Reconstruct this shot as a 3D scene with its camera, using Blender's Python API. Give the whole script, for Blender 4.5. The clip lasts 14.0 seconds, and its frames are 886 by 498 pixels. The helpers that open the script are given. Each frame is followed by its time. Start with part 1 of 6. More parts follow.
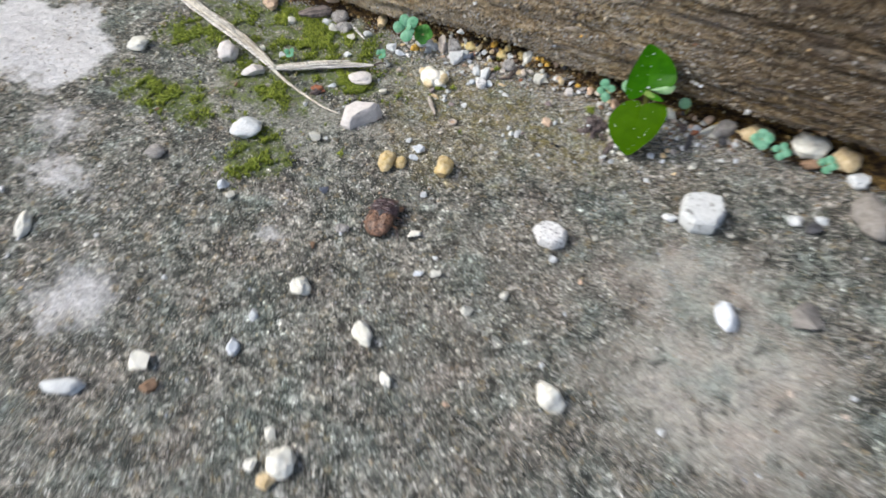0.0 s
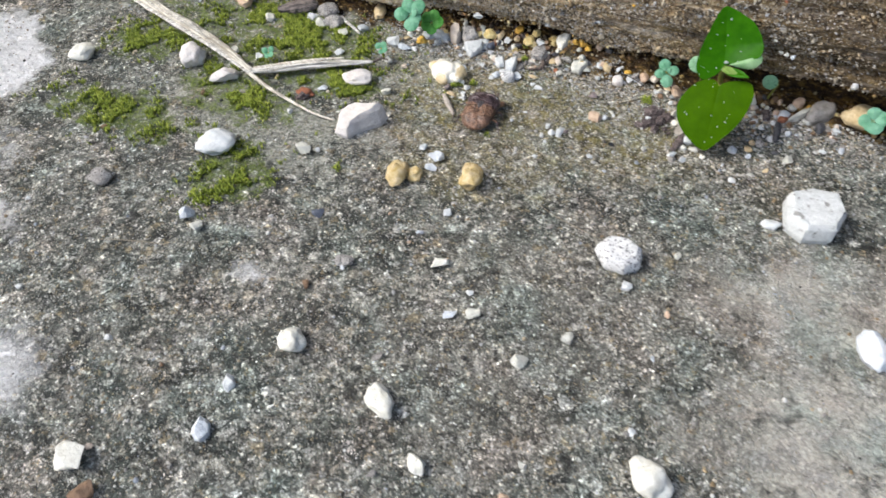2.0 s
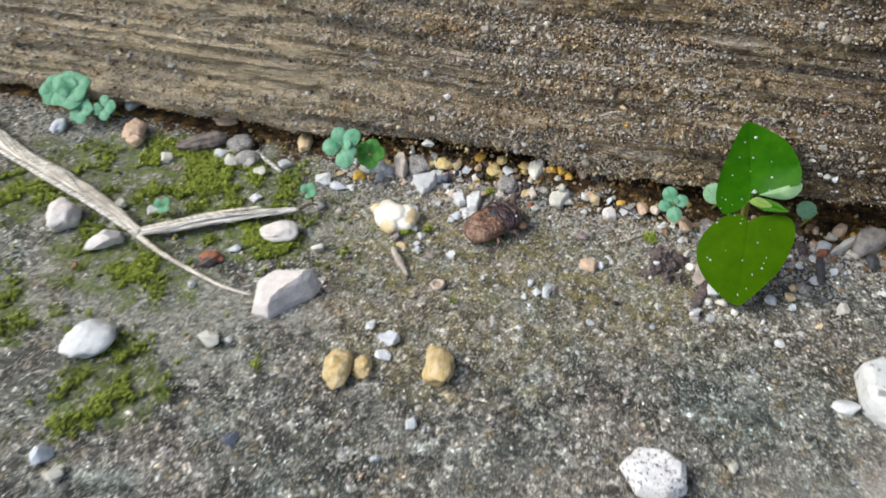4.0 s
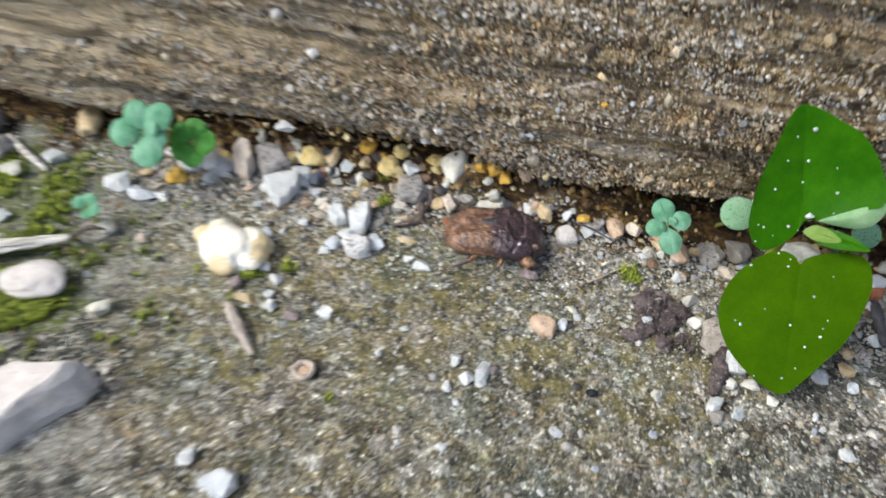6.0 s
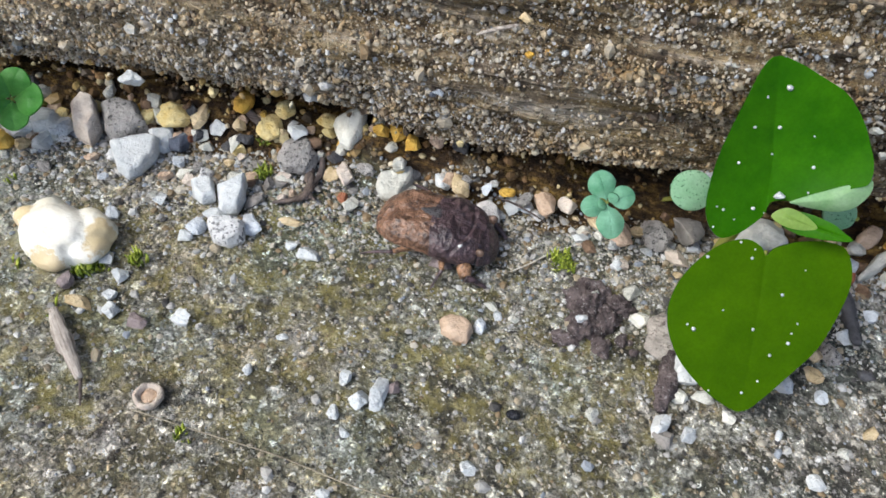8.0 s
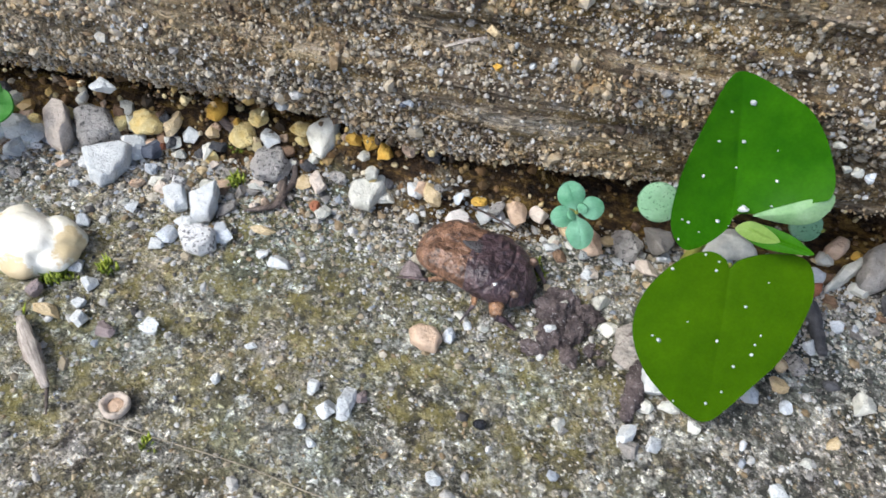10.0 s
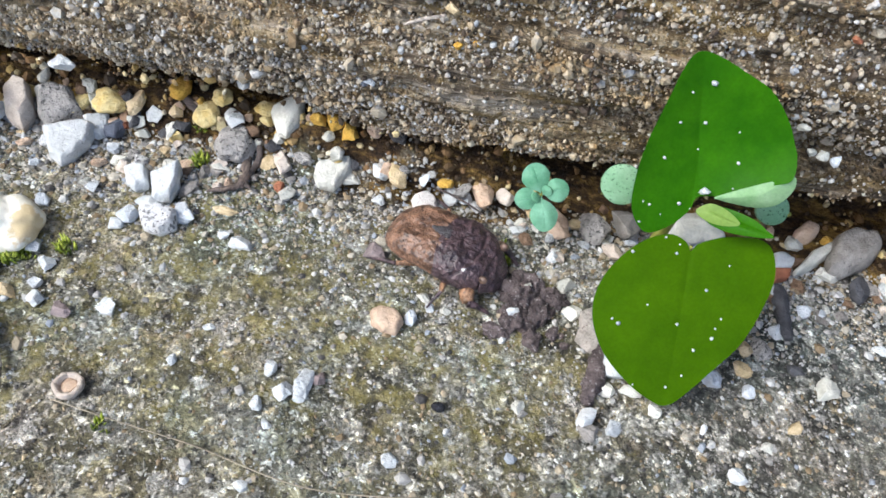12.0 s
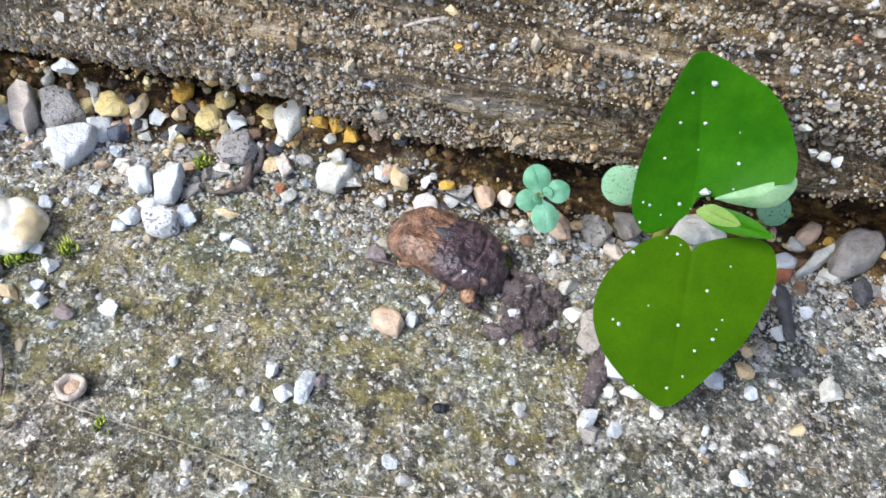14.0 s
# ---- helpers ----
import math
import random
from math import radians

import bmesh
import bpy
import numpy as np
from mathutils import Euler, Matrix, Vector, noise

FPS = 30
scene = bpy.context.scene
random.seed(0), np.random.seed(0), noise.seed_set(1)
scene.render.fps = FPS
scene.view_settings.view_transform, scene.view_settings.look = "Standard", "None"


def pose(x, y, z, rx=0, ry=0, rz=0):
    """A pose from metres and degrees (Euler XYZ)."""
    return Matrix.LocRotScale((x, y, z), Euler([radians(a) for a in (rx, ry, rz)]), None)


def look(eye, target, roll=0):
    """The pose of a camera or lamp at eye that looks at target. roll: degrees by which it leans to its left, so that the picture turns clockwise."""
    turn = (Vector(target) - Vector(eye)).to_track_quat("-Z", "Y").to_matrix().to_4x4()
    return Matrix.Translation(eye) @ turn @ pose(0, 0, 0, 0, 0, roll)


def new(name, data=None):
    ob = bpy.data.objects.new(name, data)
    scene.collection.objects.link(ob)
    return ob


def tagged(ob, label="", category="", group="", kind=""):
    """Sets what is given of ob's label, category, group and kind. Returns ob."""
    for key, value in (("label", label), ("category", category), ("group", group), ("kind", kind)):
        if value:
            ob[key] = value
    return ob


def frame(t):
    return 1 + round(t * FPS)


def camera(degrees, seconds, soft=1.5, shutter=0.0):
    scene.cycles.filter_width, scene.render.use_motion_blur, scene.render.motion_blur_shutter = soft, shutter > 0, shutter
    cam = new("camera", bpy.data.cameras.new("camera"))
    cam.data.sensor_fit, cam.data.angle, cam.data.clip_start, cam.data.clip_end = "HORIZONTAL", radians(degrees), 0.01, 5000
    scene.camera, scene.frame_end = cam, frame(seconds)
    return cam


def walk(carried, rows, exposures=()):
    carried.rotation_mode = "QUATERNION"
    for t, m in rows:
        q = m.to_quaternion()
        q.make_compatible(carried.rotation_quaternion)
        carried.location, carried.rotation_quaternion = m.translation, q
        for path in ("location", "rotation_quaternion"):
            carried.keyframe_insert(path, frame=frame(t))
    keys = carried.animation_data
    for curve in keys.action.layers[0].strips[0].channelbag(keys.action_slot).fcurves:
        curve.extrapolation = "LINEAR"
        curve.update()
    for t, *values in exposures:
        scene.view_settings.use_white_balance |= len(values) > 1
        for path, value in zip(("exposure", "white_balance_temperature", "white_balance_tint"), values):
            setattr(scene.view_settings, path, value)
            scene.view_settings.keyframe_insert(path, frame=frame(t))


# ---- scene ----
SOFT, SHUTTER = 1.6, 0.5
cam = camera(59.44, 14.0, soft=SOFT, shutter=SHUTTER)
walk(cam, [
    (0, look((0.04280, -0.13662, 0.12228), (0.02652, -0.10451, 0.07427), -0.02)),
    (0.5, look((0.02674, -0.11773, 0.09627), (0.01021, -0.08527, 0.04859), -2.90)),
    (1, look((0.02685, -0.11862, 0.09355), (0.00944, -0.08457, 0.04733), -3.15)),
    (1.5, look((0.02998, -0.12221, 0.09164), (0.01270, -0.08728, 0.04602), -2.82)),
    (2, look((0.02798, -0.12088, 0.09098), (0.01085, -0.08596, 0.04530), -2.40)),
    (2.5, look((0.01607, -0.11654, 0.08705), (-0.00204, -0.08172, 0.04166), -3.21)),
    (2.7, look((0.01892, -0.11518, 0.08751), (-0.00008, -0.07980, 0.04294), -4.51)),
    (4.8, look((0.00760, -0.08096, 0.06819), (-0.00566, -0.03940, 0.02700), -1.42)),
    (5, look((0.00660, -0.08195, 0.06713), (-0.00660, -0.04191, 0.02445), -1.60)),
    (5.5, look((0.01126, -0.08356, 0.07386), (-0.00017, -0.04290, 0.03125), 1.13)),
    (6, look((0.00251, -0.05557, 0.05492), (-0.00305, -0.01552, 0.01059), 5.27)),
    (6.5, look((0.00446, -0.04995, 0.05006), (0.00142, -0.01060, 0.00486), 7.56)),
    (7, look((0.00423, -0.04553, 0.04762), (0.00262, -0.00687, 0.00177), 8.83)),
    (7.2, look((0.00446, -0.04391, 0.04717), (0.00323, -0.00547, 0.00112), 9.09)),
    (9.3, look((0.00457, -0.04347, 0.04758), (0.00465, -0.00638, 0.00042), 11.00)),
    (9.5, look((0.00467, -0.04298, 0.04809), (0.00467, -0.00573, 0.00105), 10.96)),
    (10, look((0.00585, -0.04309, 0.04807), (0.00617, -0.00534, 0.00143), 11.43)),
    (10.5, look((0.00661, -0.04341, 0.04795), (0.00701, -0.00586, 0.00115), 11.90)),
    (11, look((0.00700, -0.04323, 0.04761), (0.00745, -0.00611, 0.00047), 12.07)),
    (11.5, look((0.00793, -0.04293, 0.04737), (0.00859, -0.00606, 0.00003), 12.29)),
    (12, look((0.00845, -0.04265, 0.04774), (0.00916, -0.00566, 0.00051), 12.26)),
    (12.5, look((0.00859, -0.04289, 0.04754), (0.00924, -0.00601, 0.00022), 12.06)),
    (13, look((0.00863, -0.04280, 0.04780), (0.00902, -0.00612, 0.00032), 11.77)),
    (13.5, look((0.00898, -0.04281, 0.04789), (0.00918, -0.00598, 0.00052), 11.62)),
    (14, look((0.00885, -0.04275, 0.04777), (0.00903, -0.00563, 0.00063), 11.48)),
], [(0, 0.62, 6380, 10), (0.5, 0.59, 6380, 10), (1.0, 0.71, 6380, 10), (1.5, 0.69, 6380, 10), (2.0, 0.75, 6380, 10), (2.5, 0.66, 6380, 10), (2.7, 0.66, 6380, 10), (5.0, 0.64, 6380, 9), (5.5, 0.68, 6380, 9), (6.0, 0.74, 6340, 9), (6.5, 0.75, 6340, 9), (7.0, 0.71, 6300, 9), (9.5, 0.68, 6080, 10), (10.0, 0.83, 6080, 10), (10.5, 0.96, 6080, 10), (11.0, 1.06, 6080, 10), (12.0, 0.98, 6030, 10), (13.0, 1.12, 5930, 11), (14, 1.12, 5930, 11)])

# ---------------------------------------------------------------- light
world = bpy.data.worlds.new("sky")
scene.world = world
world.use_nodes = True
SUN_FROM = Vector((-0.60, -0.31, 0.73)).normalized()
sky = world.node_tree.nodes.new("ShaderNodeTexSky")
sky.sky_type = "NISHITA"
sky.sun_disc = False
sky.sun_elevation = math.asin(SUN_FROM.z)
sky.sun_rotation = math.atan2(SUN_FROM.x, SUN_FROM.y)
sky.air_density, sky.dust_density, sky.ozone_density = 1.0, 4.0, 1.0
back = world.node_tree.nodes["Background"]
back.inputs["Strength"].default_value = 0.135
world.node_tree.links.new(sky.outputs["Color"], back.inputs["Color"])
sun = new("sun", bpy.data.lights.new("sun", "SUN"))
sun.data.energy, sun.data.angle, sun.data.color = 1.45, radians(24), (0.955, 0.985, 0.955)
sun.matrix_world = look(SUN_FROM, (0, 0, 0))

# ---------------------------------------------------------------- noise in numpy
MM = 0.001


def lattice(ix, iy, seed):
    n = (ix.astype(np.int64) * 374761393 + iy.astype(np.int64) * 668265263 + seed * 144665) & 0x7FFFFFFF
    n = ((n ^ (n >> 13)) * 1274126177) & 0x7FFFFFFF
    return ((n ^ (n >> 16)) & 0xFFFF) / 65535.0


def value_noise(x, y, seed=0):
    fx, fy = np.floor(x), np.floor(y)
    u, v = x - fx, y - fy
    u, v = u * u * (3 - 2 * u), v * v * (3 - 2 * v)
    a, b = lattice(fx, fy, seed), lattice(fx + 1, fy, seed)
    c, d = lattice(fx, fy + 1, seed), lattice(fx + 1, fy + 1, seed)
    return (a * (1 - u) + b * u) * (1 - v) + (c * (1 - u) + d * u) * v


def fbm(x, y, octaves=4, seed=0):
    """Layered noise about 0, within about -0.5 to 0.5."""
    total, amp = 0.0, 0.5
    for n in range(octaves):
        total = total + amp * (value_noise(x * 2**n + 17.3 * n, y * 2**n - 9.1 * n, seed + n) - 0.5)
        amp *= 0.5
    return total


def smooth(a, b, x):
    u = np.clip((x - a) / (b - a), 0, 1)
    return u * u * (3 - 2 * u)


LIP_X = (-130, -90, -60, -40, -31, -24, -17, -12, -7, -3, 2, 7, 14, 20, 34, 60, 100)
LIP_Z = (3.0, 3.2, 3.6, 4.2, 5.0, 5.8, 6.6, 7.2, 7.0, 6.4, 6.1, 6.3, 6.8, 7.4, 8.6, 8.8, 8.8)


def lip(x):
    """Height of the timber's lower edge above the ground, in mm."""
    return np.interp(x, LIP_X, LIP_Z) + 1.3 * fbm(x / 5.0, x * 0 + 3.7, 3, 40)


def ground_z(x, y):
    """Height of the concrete, in mm."""
    x, y = np.asarray(x, float), np.asarray(y, float)
    z = 1.1 * fbm(x / 22, y / 22, 3, 3) + 0.55 * fbm(x / 3.4, y / 3.4, 3, 11)
    bank = y + 2.4 * fbm(x / 5, y / 5, 3, 5)
    ledge = smooth(-7, -2, x) * (1 - smooth(11, 15, x))
    start = 0.2 - 1.2 * ledge
    low = 0.42 + 0.24 * ledge - 0.24 * smooth(18, 34, x)
    soil = low * lip(x) * smooth(start - 0.9 + 0.9 * ledge, start + 3.6 - 1.0 * ledge, bank) + ((1 - low) * lip(x) + 0.9) * smooth(5.5, 10.0, bank)
    return z + soil * (1 - smooth(24, 40, y)) - 0.05


# ---------------------------------------------------------------- materials
def material(name):
    m = bpy.data.materials.new(name)
    m.use_nodes = True
    return m, m.node_tree, m.node_tree.nodes["Principled BSDF"]


def put(nt, socket, value):
    if hasattr(value, "is_linked"):
        nt.links.new(value, socket)
    elif isinstance(value, (tuple, list)) and len(value) == 3 and socket.type == "RGBA":
        socket.default_value = (*value, 1)
    else:
        socket.default_value = value


def place(nt, space="Object"):
    """Coordinates in mm."""
    n = nt.nodes.new("ShaderNodeMapping")
    n.inputs["Scale"].default_value = (1000, 1000, 1000)
    nt.links.new(nt.nodes.new("ShaderNodeTexCoord").outputs[space], n.inputs["Vector"])
    return n.outputs["Vector"]


def stretched(nt, co, scale, offset=(0, 0, 0)):
    n = nt.nodes.new("ShaderNodeMapping")
    n.inputs["Scale"].default_value = scale
    n.inputs["Location"].default_value = offset
    nt.links.new(co, n.inputs["Vector"])
    return n.outputs["Vector"]


def noise_at(nt, co, size, detail=4.0, rough=0.55, distort=0.0):
    n = nt.nodes.new("ShaderNodeTexNoise")
    nt.links.new(co, n.inputs["Vector"])
    n.inputs["Scale"].default_value = 1.0 / size
    n.inputs["Detail"].default_value, n.inputs["Roughness"].default_value = detail, rough
    n.inputs["Distortion"].default_value = distort
    return n.outputs["Fac"]


def cells_at(nt, co, size, feature="F1"):
    n = nt.nodes.new("ShaderNodeTexVoronoi")
    n.feature = feature
    nt.links.new(co, n.inputs["Vector"])
    n.inputs["Scale"].default_value = 1.0 / size
    return n


def ramp(nt, fac, *stops, hard=False):
    n = nt.nodes.new("ShaderNodeValToRGB")
    n.color_ramp.interpolation = "CONSTANT" if hard else "LINEAR"
    e = n.color_ramp.elements
    while len(e) < len(stops):
        e.new(0.5)
    for k, (p, c) in zip(e, stops):
        k.position = p
        k.color = (*c, 1) if isinstance(c, tuple) else (c, c, c, 1)
    nt.links.new(fac, n.inputs["Fac"])
    return n.outputs["Color"]


def mixed(nt, fac, a, b, how="MIX"):
    n = nt.nodes.new("ShaderNodeMix")
    n.data_type, n.blend_type = "RGBA", how
    put(nt, n.inputs["Factor"], fac)
    put(nt, n.inputs["A"], a)
    put(nt, n.inputs["B"], b)
    return n.outputs["Result"]


def calc(nt, how, a, b=0.0):
    n = nt.nodes.new("ShaderNodeMath")
    n.operation = how
    put(nt, n.inputs[0], a)
    put(nt, n.inputs[1], b)
    return n.outputs[0]


def bump(nt, bsdf, height, strength, mm):
    n = nt.nodes.new("ShaderNodeBump")
    n.inputs["Strength"].default_value, n.inputs["Distance"].default_value = strength, mm * MM
    put(nt, n.inputs["Height"], height)
    nt.links.new(n.outputs["Normal"], bsdf.inputs["Normal"])


def blotch(nt, co, x, y, rx, ry, ragged=0.5, turn=0.0, inner=0.8):
    """A stain's mask: 1 inside an uneven patch round (x, y), 0 outside."""
    m = nt.nodes.new("ShaderNodeMapping")
    m.vector_type = "TEXTURE"
    m.inputs["Location"].default_value = (x, y, 0)
    m.inputs["Rotation"].default_value = (0, 0, radians(turn))
    m.inputs["Scale"].default_value = (rx, ry, 1e6)
    nt.links.new(co, m.inputs["Vector"])
    v = nt.nodes.new("ShaderNodeVectorMath")
    v.operation = "LENGTH"
    nt.links.new(m.outputs["Vector"], v.inputs[0])
    far = calc(nt, "ADD", v.outputs["Value"], calc(nt, "MULTIPLY", calc(nt, "SUBTRACT", noise_at(nt, co, min(rx, ry) * 0.6, 8, 0.7), 0.5), ragged * 4))
    return ramp(nt, far, (inner, 1.0), (1.06, 0.0))


def over(nt, masks):
    total = masks[0]
    for m in masks[1:]:
        total = calc(nt, "MAXIMUM", total, m)
    return total


def concrete_material():
    m, nt, bsdf = material("weathered_concrete")
    co = place(nt)
    big, mid, fine = noise_at(nt, co, 22, 5, 0.6), noise_at(nt, co, 4.5, 6, 0.65), noise_at(nt, co, 0.5, 5, 0.7)
    base = ramp(nt, mid, (0.36, (0.024, 0.027, 0.026)), (0.5, (0.080, 0.089, 0.081)), (0.64, (0.20, 0.213, 0.196)))
    warm = ramp(nt, mid, (0.36, (0.08, 0.072, 0.042)), (0.5, (0.215, 0.195, 0.12)), (0.64, (0.40, 0.365, 0.255)))
    near = over(nt, [blotch(nt, co, 0, -12, 34, 20, 0.4), calc(nt, "MULTIPLY", blotch(nt, co, 30, -19, 18, 9, 0.4), 0.25), blotch(nt, co, -12, -32, 18, 9, 0.5)])
    c = mixed(nt, near, base, warm)
    c = mixed(nt, ramp(nt, big, (0.44, 0.0), (0.62, 0.5)), c, (0.105, 0.112, 0.104))
    # pale worn cement
    pale = over(nt, [blotch(nt, co, 60, -60, 28, 24, 0.45, 0, 0.45), blotch(nt, co, 50, -41, 22, 16, 0.4, 0, 0.3)])
    c = mixed(nt, calc(nt, "MULTIPLY", pale, 0.85), c, ramp(nt, mid, (0.3, (0.42, 0.40, 0.35)), (0.7, (0.62, 0.60, 0.54))))
    # dry brownish slab with its skin worn thin
    thin = over(nt, [blotch(nt, co, 20, -50, 34, 17, 0.6, 15, 0.25), blotch(nt, co, 8, -70, 26, 14, 0.7, 0, 0.25)])
    c = mixed(nt, calc(nt, "MULTIPLY", thin, 0.34), c, ramp(nt, mid, (0.35, (0.20, 0.175, 0.155)), (0.65, (0.46, 0.41, 0.37))))
    # cloudy stains a few millimetres wide
    cloud = noise_at(nt, stretched(nt, co, (1, 1, 1), (11, 43, 0)), 6.5, 9, 0.74, 0.25)
    c = mixed(nt, ramp(nt, cloud, (0.38, 0.8), (0.48, 0.0)), c, mixed(nt, 0.5, c, (0.012, 0.014, 0.014), "MIX"))
    c = mixed(nt, ramp(nt, cloud, (0.36, 0.7), (0.44, 0.0)), c, (0.036, 0.038, 0.034))
    c = mixed(nt, ramp(nt, cloud, (0.51, 0.0), (0.60, 0.75)), c, ramp(nt, fine, (0.35, (0.22, 0.215, 0.20)), (0.65, (0.44, 0.44, 0.42))))
    # worn pale mottles, pits with shade painted dark and exposed sand of two sizes
    rub = calc(nt, "SUBTRACT", 1.0, calc(nt, "MULTIPLY", pale, 0.75))
    rough = noise_at(nt, co, 2.0, 8, 0.72, 0.1)
    pits = noise_at(nt, stretched(nt, co, (1, 1, 1), (31, 7, 0)), 0.9, 6, 0.7)
    wide = noise_at(nt, co, 9, 3, 0.55)
    worn = ramp(nt, calc(nt, "ADD", rough, calc(nt, "MULTIPLY", calc(nt, "SUBTRACT", wide, 0.5), 0.35)), (0.51, 0.0), (0.57, 1.0))
    c = mixed(nt, calc(nt, "MULTIPLY", calc(nt, "MULTIPLY", worn, rub), 0.72), c, ramp(nt, fine, (0.35, (0.29, 0.28, 0.25)), (0.65, (0.56, 0.555, 0.52))))
    c = mixed(nt, calc(nt, "MULTIPLY", ramp(nt, pits, (0.38, 1.0), (0.45, 0.0)), calc(nt, "MULTIPLY", calc(nt, "POWER", rub, 2.0), 0.85)), c, (0.03, 0.029, 0.027))
    warped = nt.nodes.new("ShaderNodeVectorMath")
    warped.operation = "ADD"
    nt.links.new(co, warped.inputs[0])
    tex = nt.nodes.new("ShaderNodeTexNoise")
    nt.links.new(co, tex.inputs["Vector"])
    tex.inputs["Scale"].default_value = 1.6
    nt.links.new(tex.outputs["Color"], warped.inputs[1])
    show = None
    bent = nt.nodes.new("ShaderNodeVectorMath")
    bent.operation = "MULTIPLY_ADD"
    swirl = nt.nodes.new("ShaderNodeTexNoise")
    nt.links.new(co, swirl.inputs["Vector"])
    swirl.inputs["Scale"].default_value, swirl.inputs["Detail"].default_value, swirl.inputs["Roughness"].default_value = 0.75, 5.0, 0.7
    nt.links.new(swirl.outputs["Color"], bent.inputs[0])
    bent.inputs[1].default_value = (4.2, 4.2, 0.0)
    nt.links.new(co, bent.inputs[2])
    for size, low, high, strength in ((0.2, 0.78, 0.52, 0.7), (0.44, 0.84, 0.50, 0.85), (0.8, 0.88, 0.56, 0.9), (1.4, 0.92, 0.66, 0.8), (2.4, 0.95, 0.74, 0.65)):
        cell = cells_at(nt, bent.outputs[0] if size > 0.7 else warped.outputs[0], size)
        pick = nt.nodes.new("ShaderNodeSeparateColor")
        nt.links.new(cell.outputs["Color"], pick.inputs["Color"])
        tone = ramp(nt, pick.outputs[1], (0.0, (0.70, 0.70, 0.68)), (0.34, (0.46, 0.43, 0.37)), (0.54, (0.60, 0.59, 0.55)), (0.70, (0.06, 0.056, 0.054)), (0.82, (0.36, 0.30, 0.20)), hard=True)
        shape = ramp(nt, cell.outputs["Distance"], (0.34, 1.0), (0.46, 0.0))
        some = calc(nt, "MULTIPLY", calc(nt, "GREATER_THAN", pick.outputs[0], ramp(nt, noise_at(nt, co, 5, 4, 0.6), (0.38, low), (0.62, high))), shape)
        some = calc(nt, "MULTIPLY", some, rub)
        c = mixed(nt, calc(nt, "MULTIPLY", some, strength), c, tone)
        show = some if show is None else calc(nt, "ADD", show, some)
    c = mixed(nt, 0.5, c, ramp(nt, fine, (0.3, 0.45), (0.62, 1.0)), "MULTIPLY")
    # packed sand of many tones
    for size, strength in ((0.26, 0.75), (0.5, 0.7), (1.05, 0.55)):
        cell = cells_at(nt, warped.outputs[0], size)
        pick = nt.nodes.new("ShaderNodeSeparateColor")
        nt.links.new(cell.outputs["Color"], pick.inputs["Color"])
        tone = ramp(nt, pick.outputs[2], (0.0, (0.42, 0.41, 0.40)), (0.45, (0.92, 0.90, 0.86)), (0.8, (1.45, 1.42, 1.36)), (1.0, (2.1, 2.1, 2.1)))
        tone = mixed(nt, ramp(nt, cell.outputs["Distance"], (0.40, 0.0), (0.62, 0.7)), tone, (0.45, 0.44, 0.42))
        c = mixed(nt, calc(nt, "MULTIPLY", rub, strength), c, mixed(nt, 1.0, c, tone, "MULTIPLY"))
    c = mixed(nt, rub, c, mixed(nt, 1.0, c, (1.42, 1.46, 1.47), "MULTIPLY"))
    # damp bluish green and dry purplish brown tints
    tint = noise_at(nt, stretched(nt, co, (1, 1, 1), (5, 77, 0)), 13, 6, 0.6, 0.4)
    c = mixed(nt, ramp(nt, tint, (0.36, 0.75), (0.48, 0.0)), c, mixed(nt, 1.0, c, (0.86, 1.0, 1.02), "MULTIPLY"))
    c = mixed(nt, ramp(nt, tint, (0.52, 0.0), (0.64, 0.85)), c, mixed(nt, 1.0, c, (1.05, 0.97, 0.96), "MULTIPLY"))
    # white lime crusts
    lime = blotch(nt, co, -119, -42, 23, 18, 0.5)
    faint = over(nt, [blotch(nt, co, -56, -96, 10, 9, 0.6, 0, 0.35), blotch(nt, co, -81, -74, 10, 6, 0.8, 0, 0.3), blotch(nt, co, -92, -62, 8, 6, 0.9, 0, 0.1), blotch(nt, co, -31, -67, 4, 2.4, 0.8, 0, 0.1)])
    lime = calc(nt, "MAXIMUM", calc(nt, "MULTIPLY", lime, 0.97), calc(nt, "MULTIPLY", faint, ramp(nt, rough, (0.32, 0.25), (0.56, 0.92))))
    c = mixed(nt, lime, c, ramp(nt, fine, (0.3, (0.56, 0.56, 0.57)), (0.6, (0.80, 0.80, 0.80))))
    # trodden sandy dirt round the moss
    sandy = over(nt, [blotch(nt, co, -60, -12, 36, 16, 0.8), blotch(nt, co, -50, -36, 22, 10, 1.0)])
    c = mixed(nt, calc(nt, "MULTIPLY", sandy, ramp(nt, rough, (0.42, 0.15), (0.56, 0.75))), c, ramp(nt, fine, (0.35, (0.26, 0.26, 0.21)), (0.65, (0.56, 0.56, 0.50))))
    # moss film
    moss = over(nt, [blotch(nt, co, -60, -12, 28, 13, 0.8), blotch(nt, co, -57, -32, 14, 7, 0.9), blotch(nt, co, -75, -44, 15, 6, 0.8), blotch(nt, co, -46, -50, 7, 8, 0.8), blotch(nt, co, -41, -21, 9, 5, 0.8), blotch(nt, co, -84, -23, 9, 7, 0.8)])
    c = mixed(nt, calc(nt, "MULTIPLY", moss, ramp(nt, rough, (0.40, 0.0), (0.56, 0.9))), c, ramp(nt, fine, (0.35, (0.05, 0.075, 0.012)), (0.7, (0.20, 0.27, 0.03))))
    algae = over(nt, [blotch(nt, co, -6, -12, 22, 9, 0.9), blotch(nt, co, 12, -16, 12, 7, 0.9), blotch(nt, co, -22, -20, 10, 7, 0.9)])
